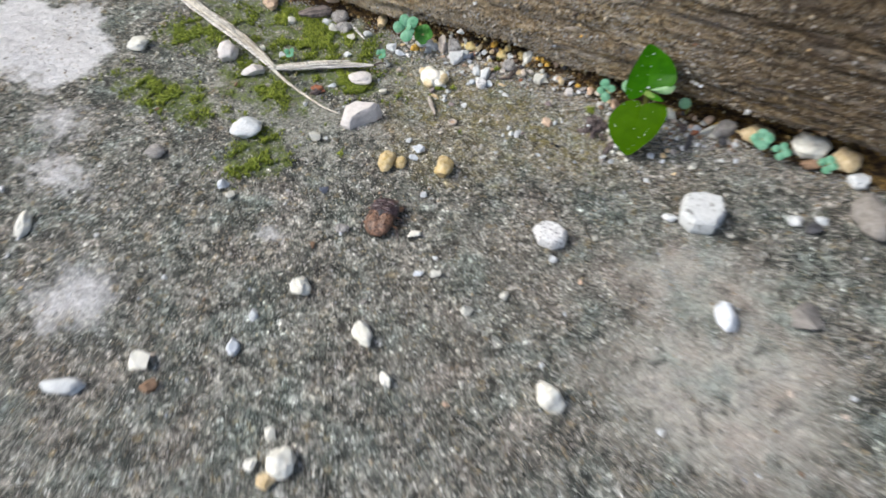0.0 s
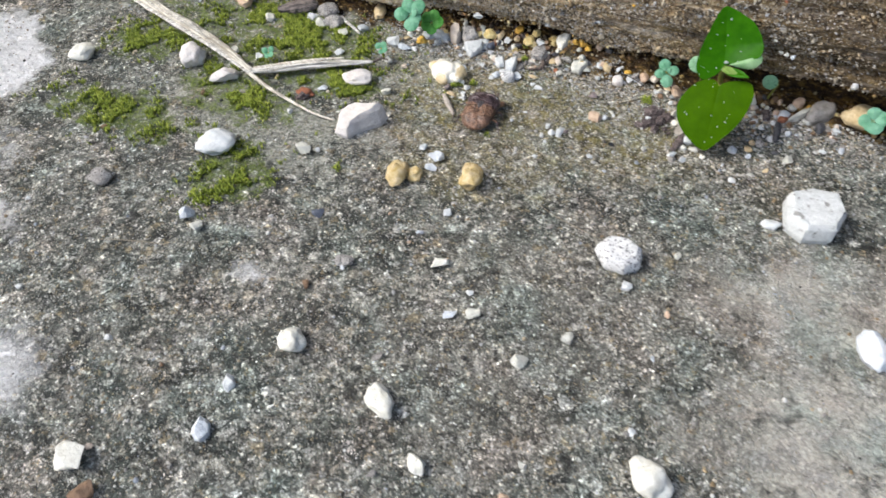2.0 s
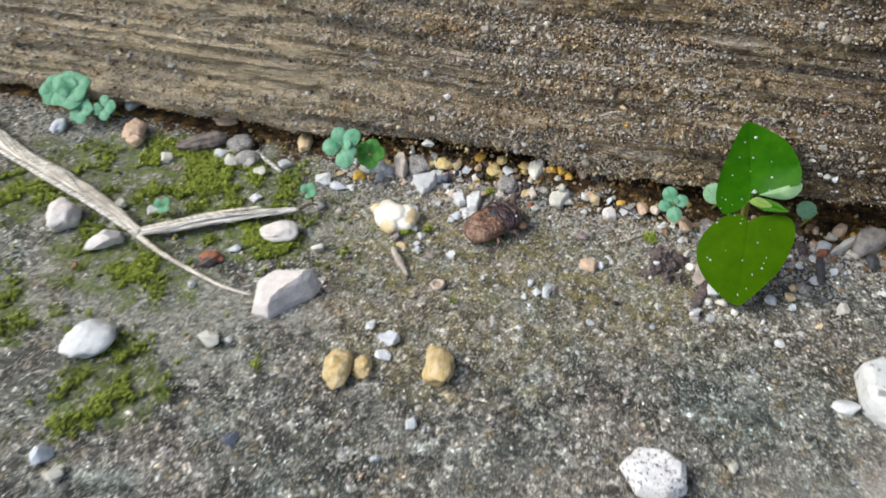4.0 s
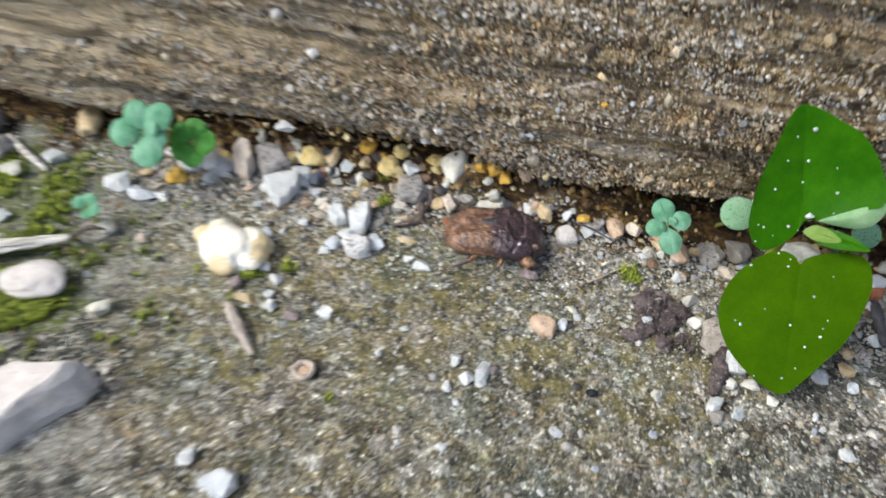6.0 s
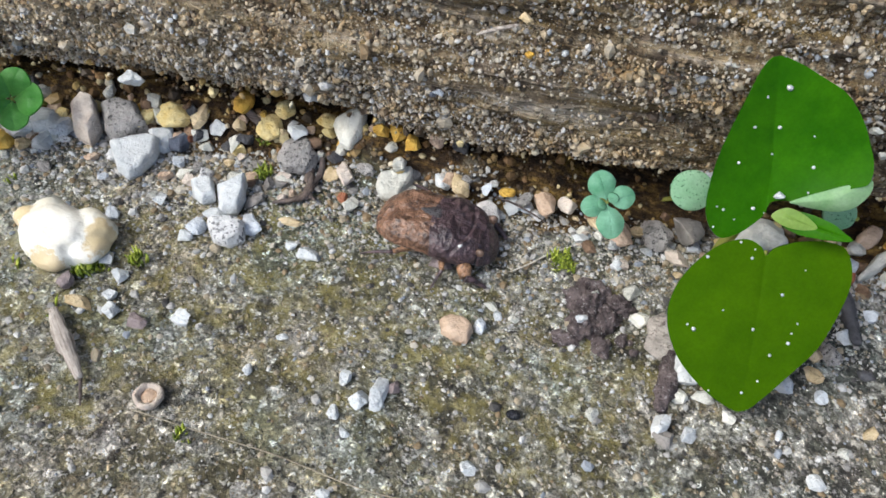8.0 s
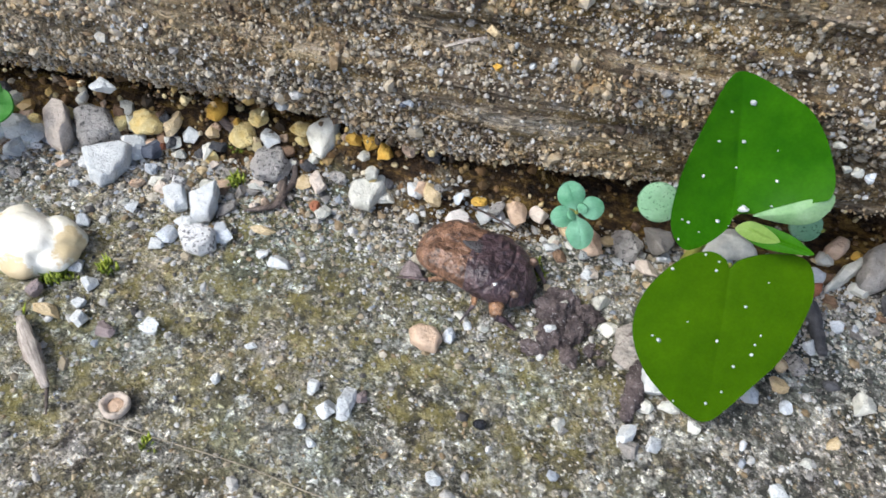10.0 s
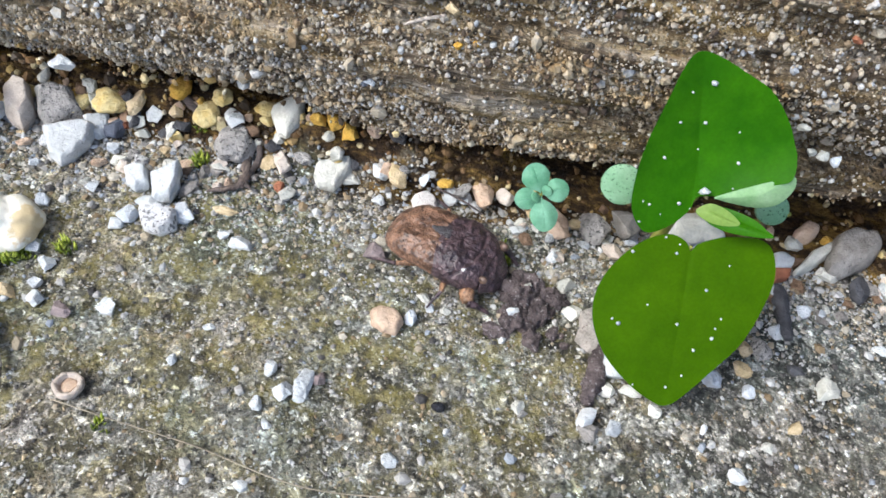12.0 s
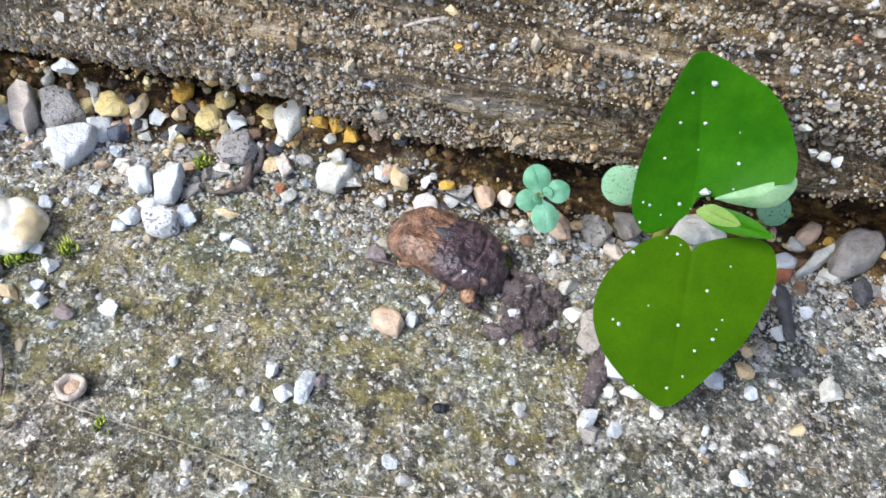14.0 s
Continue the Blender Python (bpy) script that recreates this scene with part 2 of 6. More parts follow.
    c = mixed(nt, calc(nt, "MULTIPLY", algae, ramp(nt, noise_at(nt, co, 1.8, 5, 0.65), (0.46, 0.0), (0.6, 0.5))), c, ramp(nt, fine, (0.3, (0.20, 0.165, 0.04)), (0.7, (0.42, 0.36, 0.12))))
    # brown soil in the joint, painted near black to deepen the timber's shade
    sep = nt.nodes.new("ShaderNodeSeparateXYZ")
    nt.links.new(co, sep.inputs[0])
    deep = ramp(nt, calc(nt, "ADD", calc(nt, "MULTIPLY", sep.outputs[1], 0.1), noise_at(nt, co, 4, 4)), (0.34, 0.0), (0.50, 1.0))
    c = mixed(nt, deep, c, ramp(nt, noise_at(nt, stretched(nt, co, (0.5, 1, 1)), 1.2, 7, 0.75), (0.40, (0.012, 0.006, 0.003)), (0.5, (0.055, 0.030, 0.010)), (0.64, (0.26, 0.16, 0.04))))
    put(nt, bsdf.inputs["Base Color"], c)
    bsdf.inputs["Roughness"].default_value = 0.85
    bsdf.inputs["Specular IOR Level"].default_value = 0.3
    h = calc(nt, "ADD", calc(nt, "MULTIPLY", fine, 0.5), calc(nt, "MULTIPLY", show, 0.5))
    h = calc(nt, "ADD", h, calc(nt, "ADD", calc(nt, "MULTIPLY", worn, 0.35), calc(nt, "MULTIPLY", pits, 0.8)))
    bump(nt, bsdf, h, 1.0, 0.4)
    return m


def timber_material():
    m, nt, bsdf = material("weathered_timber")
    co = place(nt)
    along = stretched(nt, co, (0.045, 0.4, 1.0))
    grain, fibre = noise_at(nt, along, 1.3, 6, 0.65, 0.5), noise_at(nt, stretched(nt, co, (0.07, 0.5, 1.0)), 0.4, 4, 0.6)
    dirt, fine, rough = noise_at(nt, stretched(nt, co, (0.4, 1, 1)), 5, 6, 0.65), noise_at(nt, co, 0.5, 5, 0.7), noise_at(nt, co, 1.3, 7, 0.72)
    wood = ramp(nt, grain, (0.36, (0.085, 0.062, 0.045)), (0.44, (0.27, 0.215, 0.165)), (0.52, (0.46, 0.40, 0.33)), (0.60, (0.74, 0.69, 0.63)))
    wood = mixed(nt, 0.75, wood, ramp(nt, fibre, (0.38, 0.30), (0.55, 1.0)), "MULTIPLY")
    crust = ramp(nt, rough, (0.40, (0.07, 0.045, 0.02)), (0.49, (0.28, 0.20, 0.105)), (0.58, (0.58, 0.48, 0.32)))
    c = mixed(nt, ramp(nt, dirt, (0.46, 0.9), (0.58, 0.08)), wood, crust)
    band = noise_at(nt, stretched(nt, co, (0.03, 0.5, 1.0), (0, 0, 21)), 2.4, 5, 0.6, 0.3)
    c = mixed(nt, ramp(nt, band, (0.38, 0.7), (0.45, 0.0)), c, ramp(nt, rough, (0.4, (0.10, 0.065, 0.02)), (0.6, (0.44, 0.32, 0.13))))
    show = None
    for size, low, high in ((0.2, 0.4, 0.8), (0.42, 0.4, 0.85), (0.75, 0.6, 0.92)):
        cell = cells_at(nt, co, size)
        pick = nt.nodes.new("ShaderNodeSeparateColor")
        nt.links.new(cell.outputs["Color"], pick.inputs["Color"])
        tone = ramp(nt, pick.outputs[1], (0.0, (0.62, 0.59, 0.52)), (0.3, (0.46, 0.37, 0.23)), (0.55, (0.58, 0.52, 0.40)), (0.78, (0.07, 0.06, 0.05)), (0.88, (0.34, 0.25, 0.12)), hard=True)
        shape = ramp(nt, cell.outputs["Distance"], (0.3, 1.0), (0.45, 0.0))
        some = calc(nt, "MULTIPLY", calc(nt, "GREATER_THAN", pick.outputs[0], ramp(nt, dirt, (0.40, low), (0.62, high))), shape)
        c = mixed(nt, calc(nt, "MULTIPLY", some, 0.9), c, tone)
        show = some if show is None else calc(nt, "ADD", show, some)
    c = mixed(nt, 0.5, c, ramp(nt, fine, (0.3, 0.4), (0.6, 1.0)), "MULTIPLY")
    crack = noise_at(nt, stretched(nt, co, (0.07, 0.4, 1.0), (3, 0, 5)), 1.7, 7, 0.7, 0.8)
    c = mixed(nt, calc(nt, "MULTIPLY", ramp(nt, crack, (0.38, 1.0), (0.46, 0.0)), 0.75), c, (0.05, 0.037, 0.025))
    c = mixed(nt, calc(nt, "MULTIPLY", ramp(nt, noise_at(nt, co, 0.9, 5, 0.7), (0.36, 1.0), (0.43, 0.0)), 0.7), c, (0.05, 0.037, 0.025))
    # damp yellowish algae close to the lower edge
    sep = nt.nodes.new("ShaderNodeSeparateXYZ")
    nt.links.new(co, sep.inputs[0])
    wet = ramp(nt, calc(nt, "ADD", calc(nt, "MULTIPLY", sep.outputs[2], 0.1), noise_at(nt, co, 3, 4)), (0.95, 0.75), (1.5, 0.0))
    c = mixed(nt, wet, c, ramp(nt, rough, (0.38, (0.09, 0.06, 0.02)), (0.6, (0.50, 0.41, 0.19))))
    # lighter, yellower wood further along
    paler = blotch(nt, co, -76, 0, 66, 400, 0.15, 0, 0.45)
    c = mixed(nt, calc(nt, "MULTIPLY", paler, 0.8), c, mixed(nt, 0.55, c, (0.80, 0.70, 0.52)))
    # a broad patch of wood beside the seedling, lower in tone
    darker = blotch(nt, co, 72, 0, 52, 400, 0.15, 0, 0.6)
    c = mixed(nt, calc(nt, "MULTIPLY", darker, 0.9), c, mixed(nt, 1.0, c, (0.46, 0.43, 0.42), "MULTIPLY"))
    c = mixed(nt, 1.0, c, (0.98, 0.95, 0.89), "MULTIPLY")
    put(nt, bsdf.inputs["Base Color"], c)
    bsdf.inputs["Roughness"].default_value = 0.9
    bsdf.inputs["Specular IOR Level"].default_value = 0.25
    h = calc(nt, "ADD", calc(nt, "ADD", calc(nt, "MULTIPLY", crack, 2.0), calc(nt, "ADD", calc(nt, "MULTIPLY", fibre, 1.2), calc(nt, "MULTIPLY", grain, 1.0))), calc(nt, "ADD", calc(nt, "MULTIPLY", rough, 0.7), calc(nt, "MULTIPLY", show, 0.5)))
    bump(nt, bsdf, h, 1.0, 0.7)
    return m


def stone_material(name, dark, light, rough=0.6, fleck=None, fleck_size=0.35, fleck_at=0.62, relief=0.17):
    m, nt, bsdf = material(name)
    co = place(nt)
    info = nt.nodes.new("ShaderNodeObjectInfo").outputs["Random"]
    shift = nt.nodes.new("ShaderNodeVectorMath")
    shift.operation = "ADD"
    nt.links.new(co, shift.inputs[0])
    nt.links.new(calc(nt, "MULTIPLY", info, 90.0), shift.inputs[1])
    co = shift.outputs[0]
    c = mixed(nt, ramp(nt, noise_at(nt, co, 1.1, 5, 0.65), (0.3, 0.0), (0.68, 1.0)), dark, light)
    fine = noise_at(nt, co, 0.22, 4, 0.7)
    c = mixed(nt, 0.4, c, ramp(nt, fine, (0.34, 0.74), (0.52, 1.0)), "MULTIPLY")
    if fleck:
        c = mixed(nt, ramp(nt, noise_at(nt, co, fleck_size, 3, 0.6), (fleck_at, 0.0), (fleck_at + 0.06, 0.9)), c, fleck)
    c = mixed(nt, 1.0, c, ramp(nt, info, (0.0, 0.88), (1.0, 1.0)), "MULTIPLY")
    put(nt, bsdf.inputs["Base Color"], c)
    bsdf.inputs["Roughness"].default_value = rough
    bsdf.inputs["Specular IOR Level"].default_value = 0.4
    bump(nt, bsdf, calc(nt, "ADD", fine, noise_at(nt, co, 0.7, 3)), 1.0, relief)
    return m


def grit_material(name, *tones, dirt=None):
    m, nt, bsdf = material(name)
    pick = nt.nodes.new("ShaderNodeNewGeometry").outputs["Random Per Island"]
    c = ramp(nt, pick, *tones, hard=True)
    c = mixed(nt, 0.6, c, ramp(nt, noise_at(nt, place(nt), 0.2, 3, 0.7), (0.3, 0.5), (0.65, 1.0)), "MULTIPLY")
    if dirt:
        film = noise_at(nt, stretched(nt, place(nt), (0.4, 1, 1), (9, 0, 4)), 3.5, 5, 0.65)
        c = mixed(nt, ramp(nt, film, (0.50, 0.0), (0.62, 0.75)), c, mixed(nt, 1.0, c, dirt, "MULTIPLY"))
    put(nt, bsdf.inputs["Base Color"], c)
    bsdf.inputs["Roughness"].default_value = 0.6
    return m


def leaf_material(name, dark, light, rough=0.35, specks=None, sheen=0.13):
    m, nt, bsdf = material(name)
    co = place(nt)
    c = mixed(nt, ramp(nt, noise_at(nt, co, 2.2, 4, 0.6), (0.3, 0.0), (0.7, 1.0)), dark, light)
    fine = noise_at(nt, co, 0.18, 3, 0.6)
    c = mixed(nt, 0.35, c, ramp(nt, fine, (0.3, 0.6), (0.65, 1.0)), "MULTIPLY")
    if specks:
        c = mixed(nt, ramp(nt, noise_at(nt, co, 0.2, 2), (0.61, 0.0), (0.67, 0.85)), c, specks)
    put(nt, bsdf.inputs["Base Color"], c)
    bsdf.inputs["Roughness"].default_value = rough
    bsdf.inputs["Specular IOR Level"].default_value = sheen
    bsdf.inputs["Subsurface Weight"].default_value = 0.0
    tr = nt.nodes.new("ShaderNodeBsdfTranslucent")
    put(nt, tr.inputs["Color"], mixed(nt, 1.0, c, (0.9, 1.0, 0.35), "MULTIPLY"))
    mix = nt.nodes.new("ShaderNodeMixShader")
    mix.inputs[0].default_value = 0.3
    nt.links.new(bsdf.outputs[0], mix.inputs[1])
    nt.links.new(tr.outputs[0], mix.inputs[2])
    nt.links.new(mix.outputs[0], nt.nodes["Material Output"].inputs["Surface"])
    bump(nt, bsdf, fine, 0.25, 0.05)
    return m


def fibre_material(name, dark, light, rough=0.8, size=0.5, turn=0.0):
    """Dry stems and splinters, streaked along the way they lie."""
    m, nt, bsdf = material(name)
    n = nt.nodes.new("ShaderNodeMapping")
    n.vector_type = "TEXTURE"
    n.inputs["Rotation"].default_value = (0, 0, radians(turn))
    n.inputs["Scale"].default_value = (14, 1, 1)
    nt.links.new(place(nt), n.inputs["Vector"])
    co = n.outputs["Vector"]
    streak = noise_at(nt, co, size, 6, 0.7)
    c = mixed(nt, ramp(nt, streak, (0.38, 0.0), (0.58, 1.0)), dark, light)
    c = mixed(nt, ramp(nt, noise_at(nt, place(nt), 3.0, 4, 0.6), (0.5, 0.0), (0.68, 0.6)), c, tuple(0.6 * v for v in dark))
    put(nt, bsdf.inputs["Base Color"], c)
    bsdf.inputs["Roughness"].default_value = rough
    bump(nt, bsdf, streak, 0.9, 0.25)
    return m


CONCRETE, TIMBER = concrete_material(), timber_material()
STONES = {
    "white": ("white quartz pebble with a rough broken surface", stone_material("white_quartz", (0.55, 0.58, 0.59), (0.73, 0.75, 0.75), 0.5, (0.32, 0.32, 0.31), 0.4, 0.68)),
    "pale": ("pale greenish grey stone chip", stone_material("pale_stone", (0.48, 0.48, 0.42), (0.72, 0.71, 0.64), 0.55)),
    "cream": ("cream coloured rounded pebble", stone_material("cream_stone", (0.70, 0.68, 0.58), (0.86, 0.85, 0.78), 0.55)),
    "pinkwhite": ("pinkish white chalky stone chip", stone_material("chalky_stone", (0.62, 0.58, 0.55), (0.80, 0.76, 0.73), 0.75, (0.36, 0.30, 0.27), 0.5, 0.66)),
    "taupe_chalk": ("rough beige chalky stone chip", stone_material("beige_chalk", (0.44, 0.39, 0.34), (0.68, 0.62, 0.56), 0.85, (0.22, 0.17, 0.15), 0.4, 0.60, 0.5)),
    "pink": ("pale pinkish beige stone chip", stone_material("pinkish_stone", (0.52, 0.43, 0.35), (0.76, 0.67, 0.58), 0.7)),
    "peach": ("peach coloured smooth stone", stone_material("peach_stone", (0.54, 0.37, 0.25), (0.76, 0.58, 0.43), 0.6)),
    "tan": ("tan earthy stone chip", stone_material("tan_stone", (0.48, 0.35, 0.17), (0.76, 0.62, 0.40), 0.75)),
    "taupe": ("grey brown rounded pebble", stone_material("taupe_stone", (0.20, 0.18, 0.16), (0.38, 0.355, 0.33), 0.6, (0.10, 0.09, 0.085), 0.3, 0.64)),
    "ochre": ("ochre yellow stained pebble", stone_material("ochre_stone", (0.60, 0.33, 0.04), (0.86, 0.57, 0.13), 0.65)),
    "yellow": ("yellow sandy stone crumb under the timber", stone_material("yellow_stone", (0.66, 0.46, 0.14), (0.84, 0.72, 0.38), 0.75)),
    "yellowtan": ("buff pebble with an ochre stain", stone_material("buff_stone", (0.52, 0.36, 0.11), (0.72, 0.60, 0.38), 0.7)),
    "orange": ("bright orange mineral crumb", stone_material("orange_stone", (0.55, 0.27, 0.04), (0.76, 0.48, 0.08), 0.7)),
    "grey": ("rough grey granular stone chip", stone_material("grey_stone", (0.34, 0.32, 0.30), (0.62, 0.59, 0.56), 0.8, (0.09, 0.085, 0.085), 0.3, 0.57, 0.5)),
    "blue": ("bluish white translucent quartz chip", stone_material("bluish_quartz", (0.52, 0.56, 0.61), (0.76, 0.80, 0.84), 0.4)),
    "slate": ("slate blue pebble among gravel", stone_material("slate_stone", (0.05, 0.06, 0.085), (0.14, 0.16, 0.21), 0.5)),
    "purple": ("dull purple brown stone chip", stone_material("purple_stone", (0.15, 0.115, 0.115), (0.34, 0.28, 0.28), 0.6)),
    "brick": ("small red brick crumb", stone_material("brick_crumb", (0.24, 0.08, 0.04), (0.42, 0.17, 0.09), 0.8)),
    "brown": ("brown earthy stone by timber", stone_material("brown_stone", (0.14, 0.085, 0.05), (0.30, 0.19, 0.12), 0.75)),
    "dark": ("dark grey stone chip", stone_material("dark_stone", (0.035, 0.035, 0.04), (0.11, 0.11, 0.12), 0.55)),
    "speckled": ("white granite chip with black specks", stone_material("speckled_granite", (0.58, 0.58, 0.58), (0.82, 0.82, 0.81), 0.6, (0.10, 0.1, 0.11), 0.45, 0.56)),
    "whitegrey": ("white stone with grey veins", stone_material("veined_stone", (0.58, 0.61, 0.61), (0.80, 0.82, 0.82), 0.5, (0.26, 0.26, 0.25), 1.3, 0.60)),
}
GRIT = grit_material("mixed_sand", (0.0, (0.56, 0.56, 0.54)), (0.12, (0.40, 0.39, 0.365)), (0.30, (0.35, 0.295, 0.205)), (0.46, (0.24, 0.23, 0.215)), (0.60, (0.23, 0.165, 0.09)), (0.72, (0.065, 0.06, 0.056)), (0.83, (0.46, 0.42, 0.34)), (0.94, (0.30, 0.33, 0.37)))
CRUST = grit_material("sand_crust", (0.0, (0.46, 0.405, 0.315)), (0.20, (0.38, 0.305, 0.20)), (0.38, (0.25, 0.18, 0.105)), (0.52, (0.42, 0.395, 0.36)), (0.68, (0.08, 0.057, 0.04)), (0.80, (0.52, 0.47, 0.385)), (0.90, (0.39, 0.41, 0.43)), (0.95, (0.62, 0.61, 0.59)), dirt=(0.95, 0.74, 0.42))
CRUMBS = grit_material("ochre_crumbs", (0.0, (0.46, 0.32, 0.11)), (0.12, (0.58, 0.48, 0.26)), (0.24, (0.20, 0.11, 0.04)), (0.46, (0.10, 0.06, 0.025)), (0.64, (0.05, 0.032, 0.016)), (0.80, (0.30, 0.20, 0.08)), (0.92, (0.60, 0.54, 0.40)))
MOSS = grit_material("moss_green", (0.0, (0.19, 0.26, 0.016)), (0.35, (0.30, 0.37, 0.024)), (0.6, (0.09, 0.13, 0.012)), (0.76, (0.44, 0.50, 0.07)))
LEAF = leaf_material("glossy_leaf", (0.024, 0.128, 0.0012), (0.044, 0.185, 0.0016), 0.32, sheen=0.06)
LEAF_OLD = leaf_material("older_leaf", (0.047, 0.128, 0.0003), (0.068, 0.166, 0.0005), 0.36, sheen=0.05)
LEAF_PALE = leaf_material("pale_young_leaf", (0.17, 0.30, 0.05), (0.27, 0.40, 0.10), 0.4)
SPROUT = leaf_material("bluish_sprout_leaf", (0.12, 0.36, 0.20), (0.30, 0.58, 0.42), 0.4)
SPROUT_GREEN = leaf_material("green_sprout_leaf", (0.06, 0.26, 0.035), (0.16, 0.44, 0.10), 0.35)
COTYLEDON = leaf_material("speckled_cotyledon", (0.22, 0.46, 0.26), (0.38, 0.60, 0.40), 0.45, (0.06, 0.15, 0.07))
# pale green stands in for the sky's reflection on the curled edge
LEAF_SHEEN = leaf_material("painted_leaf_sheen", (0.20, 0.42, 0.16), (0.42, 0.62, 0.36), 0.25)
STEM = leaf_material("stem_green", (0.30, 0.33, 0.06), (0.42, 0.42, 0.12), 0.5)
STRAW = fibre_material("dry_straw", (0.36, 0.31, 0.24), (0.80, 0.77, 0.68), 0.8, 0.4, -22)
HAIR = fibre_material("faint_fibre", (0.24, 0.20, 0.14), (0.42, 0.37, 0.28))
STRAW_GREY = fibre_material("grey_straw", (0.24, 0.22, 0.19), (0.76, 0.74, 0.69), 0.8, 0.4, 32)
BARK = fibre_material("grey_bark", (0.06, 0.05, 0.048), (0.24, 0.20, 0.18), 0.85, 0.5, 38)
SPLINTER = fibre_material("grey_splinter", (0.20, 0.165, 0.14), (0.60, 0.54, 0.48), 0.8, 0.35, -49)
ROOT = fibre_material("dark_root", (0.05, 0.038, 0.034), (0.16, 0.125, 0.11))
ROOT_CROSS = fibre_material("dark_wood", (0.05, 0.036, 0.03), (0.19, 0.145, 0.12), 0.85, 0.4, 82)
HUMUS = stone_material("dark_soil", (0.045, 0.032, 0.033), (0.24, 0.19, 0.185), 0.95, (0.42, 0.39, 0.38), 0.25, 0.60, 0.5)
SEED = stone_material("black_seed", (0.006, 0.007, 0.012), (0.02, 0.022, 0.03), 0.25)


# ---------------------------------------------------------------- building helpers
def mesh_object(name, verts, faces, mat, soft=True, scale=MM):
    me = bpy.data.meshes.new(name)
    me.from_pydata((np.asarray(verts, float) * scale).tolist(), [], faces if isinstance(faces, list) else faces.tolist())
    me.polygons.foreach_set("use_smooth", [soft] * len(me.polygons))
    me.materials.append(mat)
    me.update()
    return new(name, me)


def part(name, bm, mat, parent, label=""):
    """One mesh object under a thing or a part; bm in mm."""
    bmesh.ops.scale(bm, vec=(MM, MM, MM), verts=bm.verts)
    me = bpy.data.meshes.new(name)
    bm.to_mesh(me)
    bm.free()
    for p in me.polygons:
        p.use_smooth = True
    me.materials.append(mat)
    ob = new(name, me)
    ob.parent = parent
    return tagged(ob, label)


def grid_faces(nu, nv):
    i = np.arange(nu - 1)[:, None] * nv + np.arange(nv - 1)[None]
    return np.stack([i, i + nv, i + nv + 1, i + 1], -1).reshape(-1, 4)


def spread(lo, hi, step, reach):
    """Coordinates close together between lo and hi, and wider apart out to +-reach."""
    inner = np.arange(lo, hi + step, step)
    out = []
    d, gap = 0.0, step
    while True:
        gap *= 1.45
        d += gap
        out.append(d)
        if d > reach:
            break
    out = np.array(out)
    return np.concatenate([lo - out[::-1], inner, inner[-1] + out])


# ---------------------------------------------------------------- ground and timber
def build_ground():
    xs, ys = spread(-128, 88, 0.65, 2600), spread(-138, 10, 0.65, 2600)
    X, Y = np.meshgrid(xs, ys, indexing="ij")
    Z = ground_z(X, Y)
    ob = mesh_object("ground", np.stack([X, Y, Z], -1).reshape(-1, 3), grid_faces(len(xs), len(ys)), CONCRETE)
    return tagged(ob, "weathered grey concrete with exposed sand, moss and lime stains", "ground", kind="structure")


def build_timber():
    xs = spread(-128, 96, 0.7, 1500)
    xs = np.concatenate([xs[xs < -38.4], np.arange(-38, 46, 0.36), xs[xs > 46.3]])
    s = np.concatenate([np.linspace(-16, -1, 18), np.linspace(-0.6, 1.6, 10), np.arange(2.0, 26, 0.24), np.arange(26.2, 46, 0.45), np.linspace(48, 150, 30), np.linspace(153, 300, 12)])
    X, S = np.meshgrid(xs, s, indexing="ij")
    low = lip(X)
    Y = np.where(S < 0, 0.7 - S, np.where(S > 150, S - 150, 0.7 * (1 - smooth(0, 1.8, S))))
    Z = np.where(S < 0, low + 0.12 * np.minimum(-S, 6), np.where(S > 150, 150 + low * 0, low + np.clip(S, 0, 150) * (150 - low) / 150))
    face = smooth(-1.5, 0.5, S) * (1 - smooth(148, 151, S))
    wave = 1.1 * fbm(X / 34, Z / 14, 3, 7)
    grain = 1 - np.abs(2 * value_noise(X / 34 + 0.3 * fbm(X / 9, Z / 4, 2, 8), (Z + 1.6 * wave) / 1.9, 21) - 1)
    fine_grain = 1 - np.abs(2 * value_noise(X / 17, (Z + 1.6 * wave) / 0.75, 23) - 1)
    gully = np.maximum(0, fbm(X / 30, (Z + wave) / 2.4, 4, 131) - 0.02) * 5.5
    worn = smooth(-0.15, 0.25, fbm(X / 26, Z / 7, 3, 33))
    deep = 2.4 * fbm(X / 36, Z / 6.0, 3, 31) + (0.75 * (grain - 0.5) + 0.42 * (fine_grain - 0.5)) * (0.45 + 0.9 * worn) - gully + 1.1 * fbm(X / 3.0, Z / 1.6, 4, 51) * (1.2 - worn) + 0.4 * fbm(X / 0.9, Z / 0.7, 2, 55)
    Y = Y - deep * face - 1.5 * smooth(7, 0, S) * fbm(X / 7, X * 0, 3, 61) * face
    Z = Z + np.where(S < 1, 0.9 * fbm(X / 4, Y / 4, 3, 71), 0)
    ob = mesh_object("wall_timber", np.stack([X, Y, Z], -1).reshape(-1, 3), grid_faces(len(xs), len(s))[:, ::-1], TIMBER)
    return tagged(ob, "weathered grey brown timber edging crusted with sand", "timber edging", kind="structure")


ground = build_ground()
timber = build_timber()


# ---------------------------------------------------------------- pebbles
def roughen(bm, size, amount, shift):
    """Fine unevenness on a stone's faces."""
    for v in bm.verts:
        q = v.co / size + shift
        v.co += v.normal * amount * (noise.noise(q * 2.2) + 0.5 * noise.noise(q * 6.0))


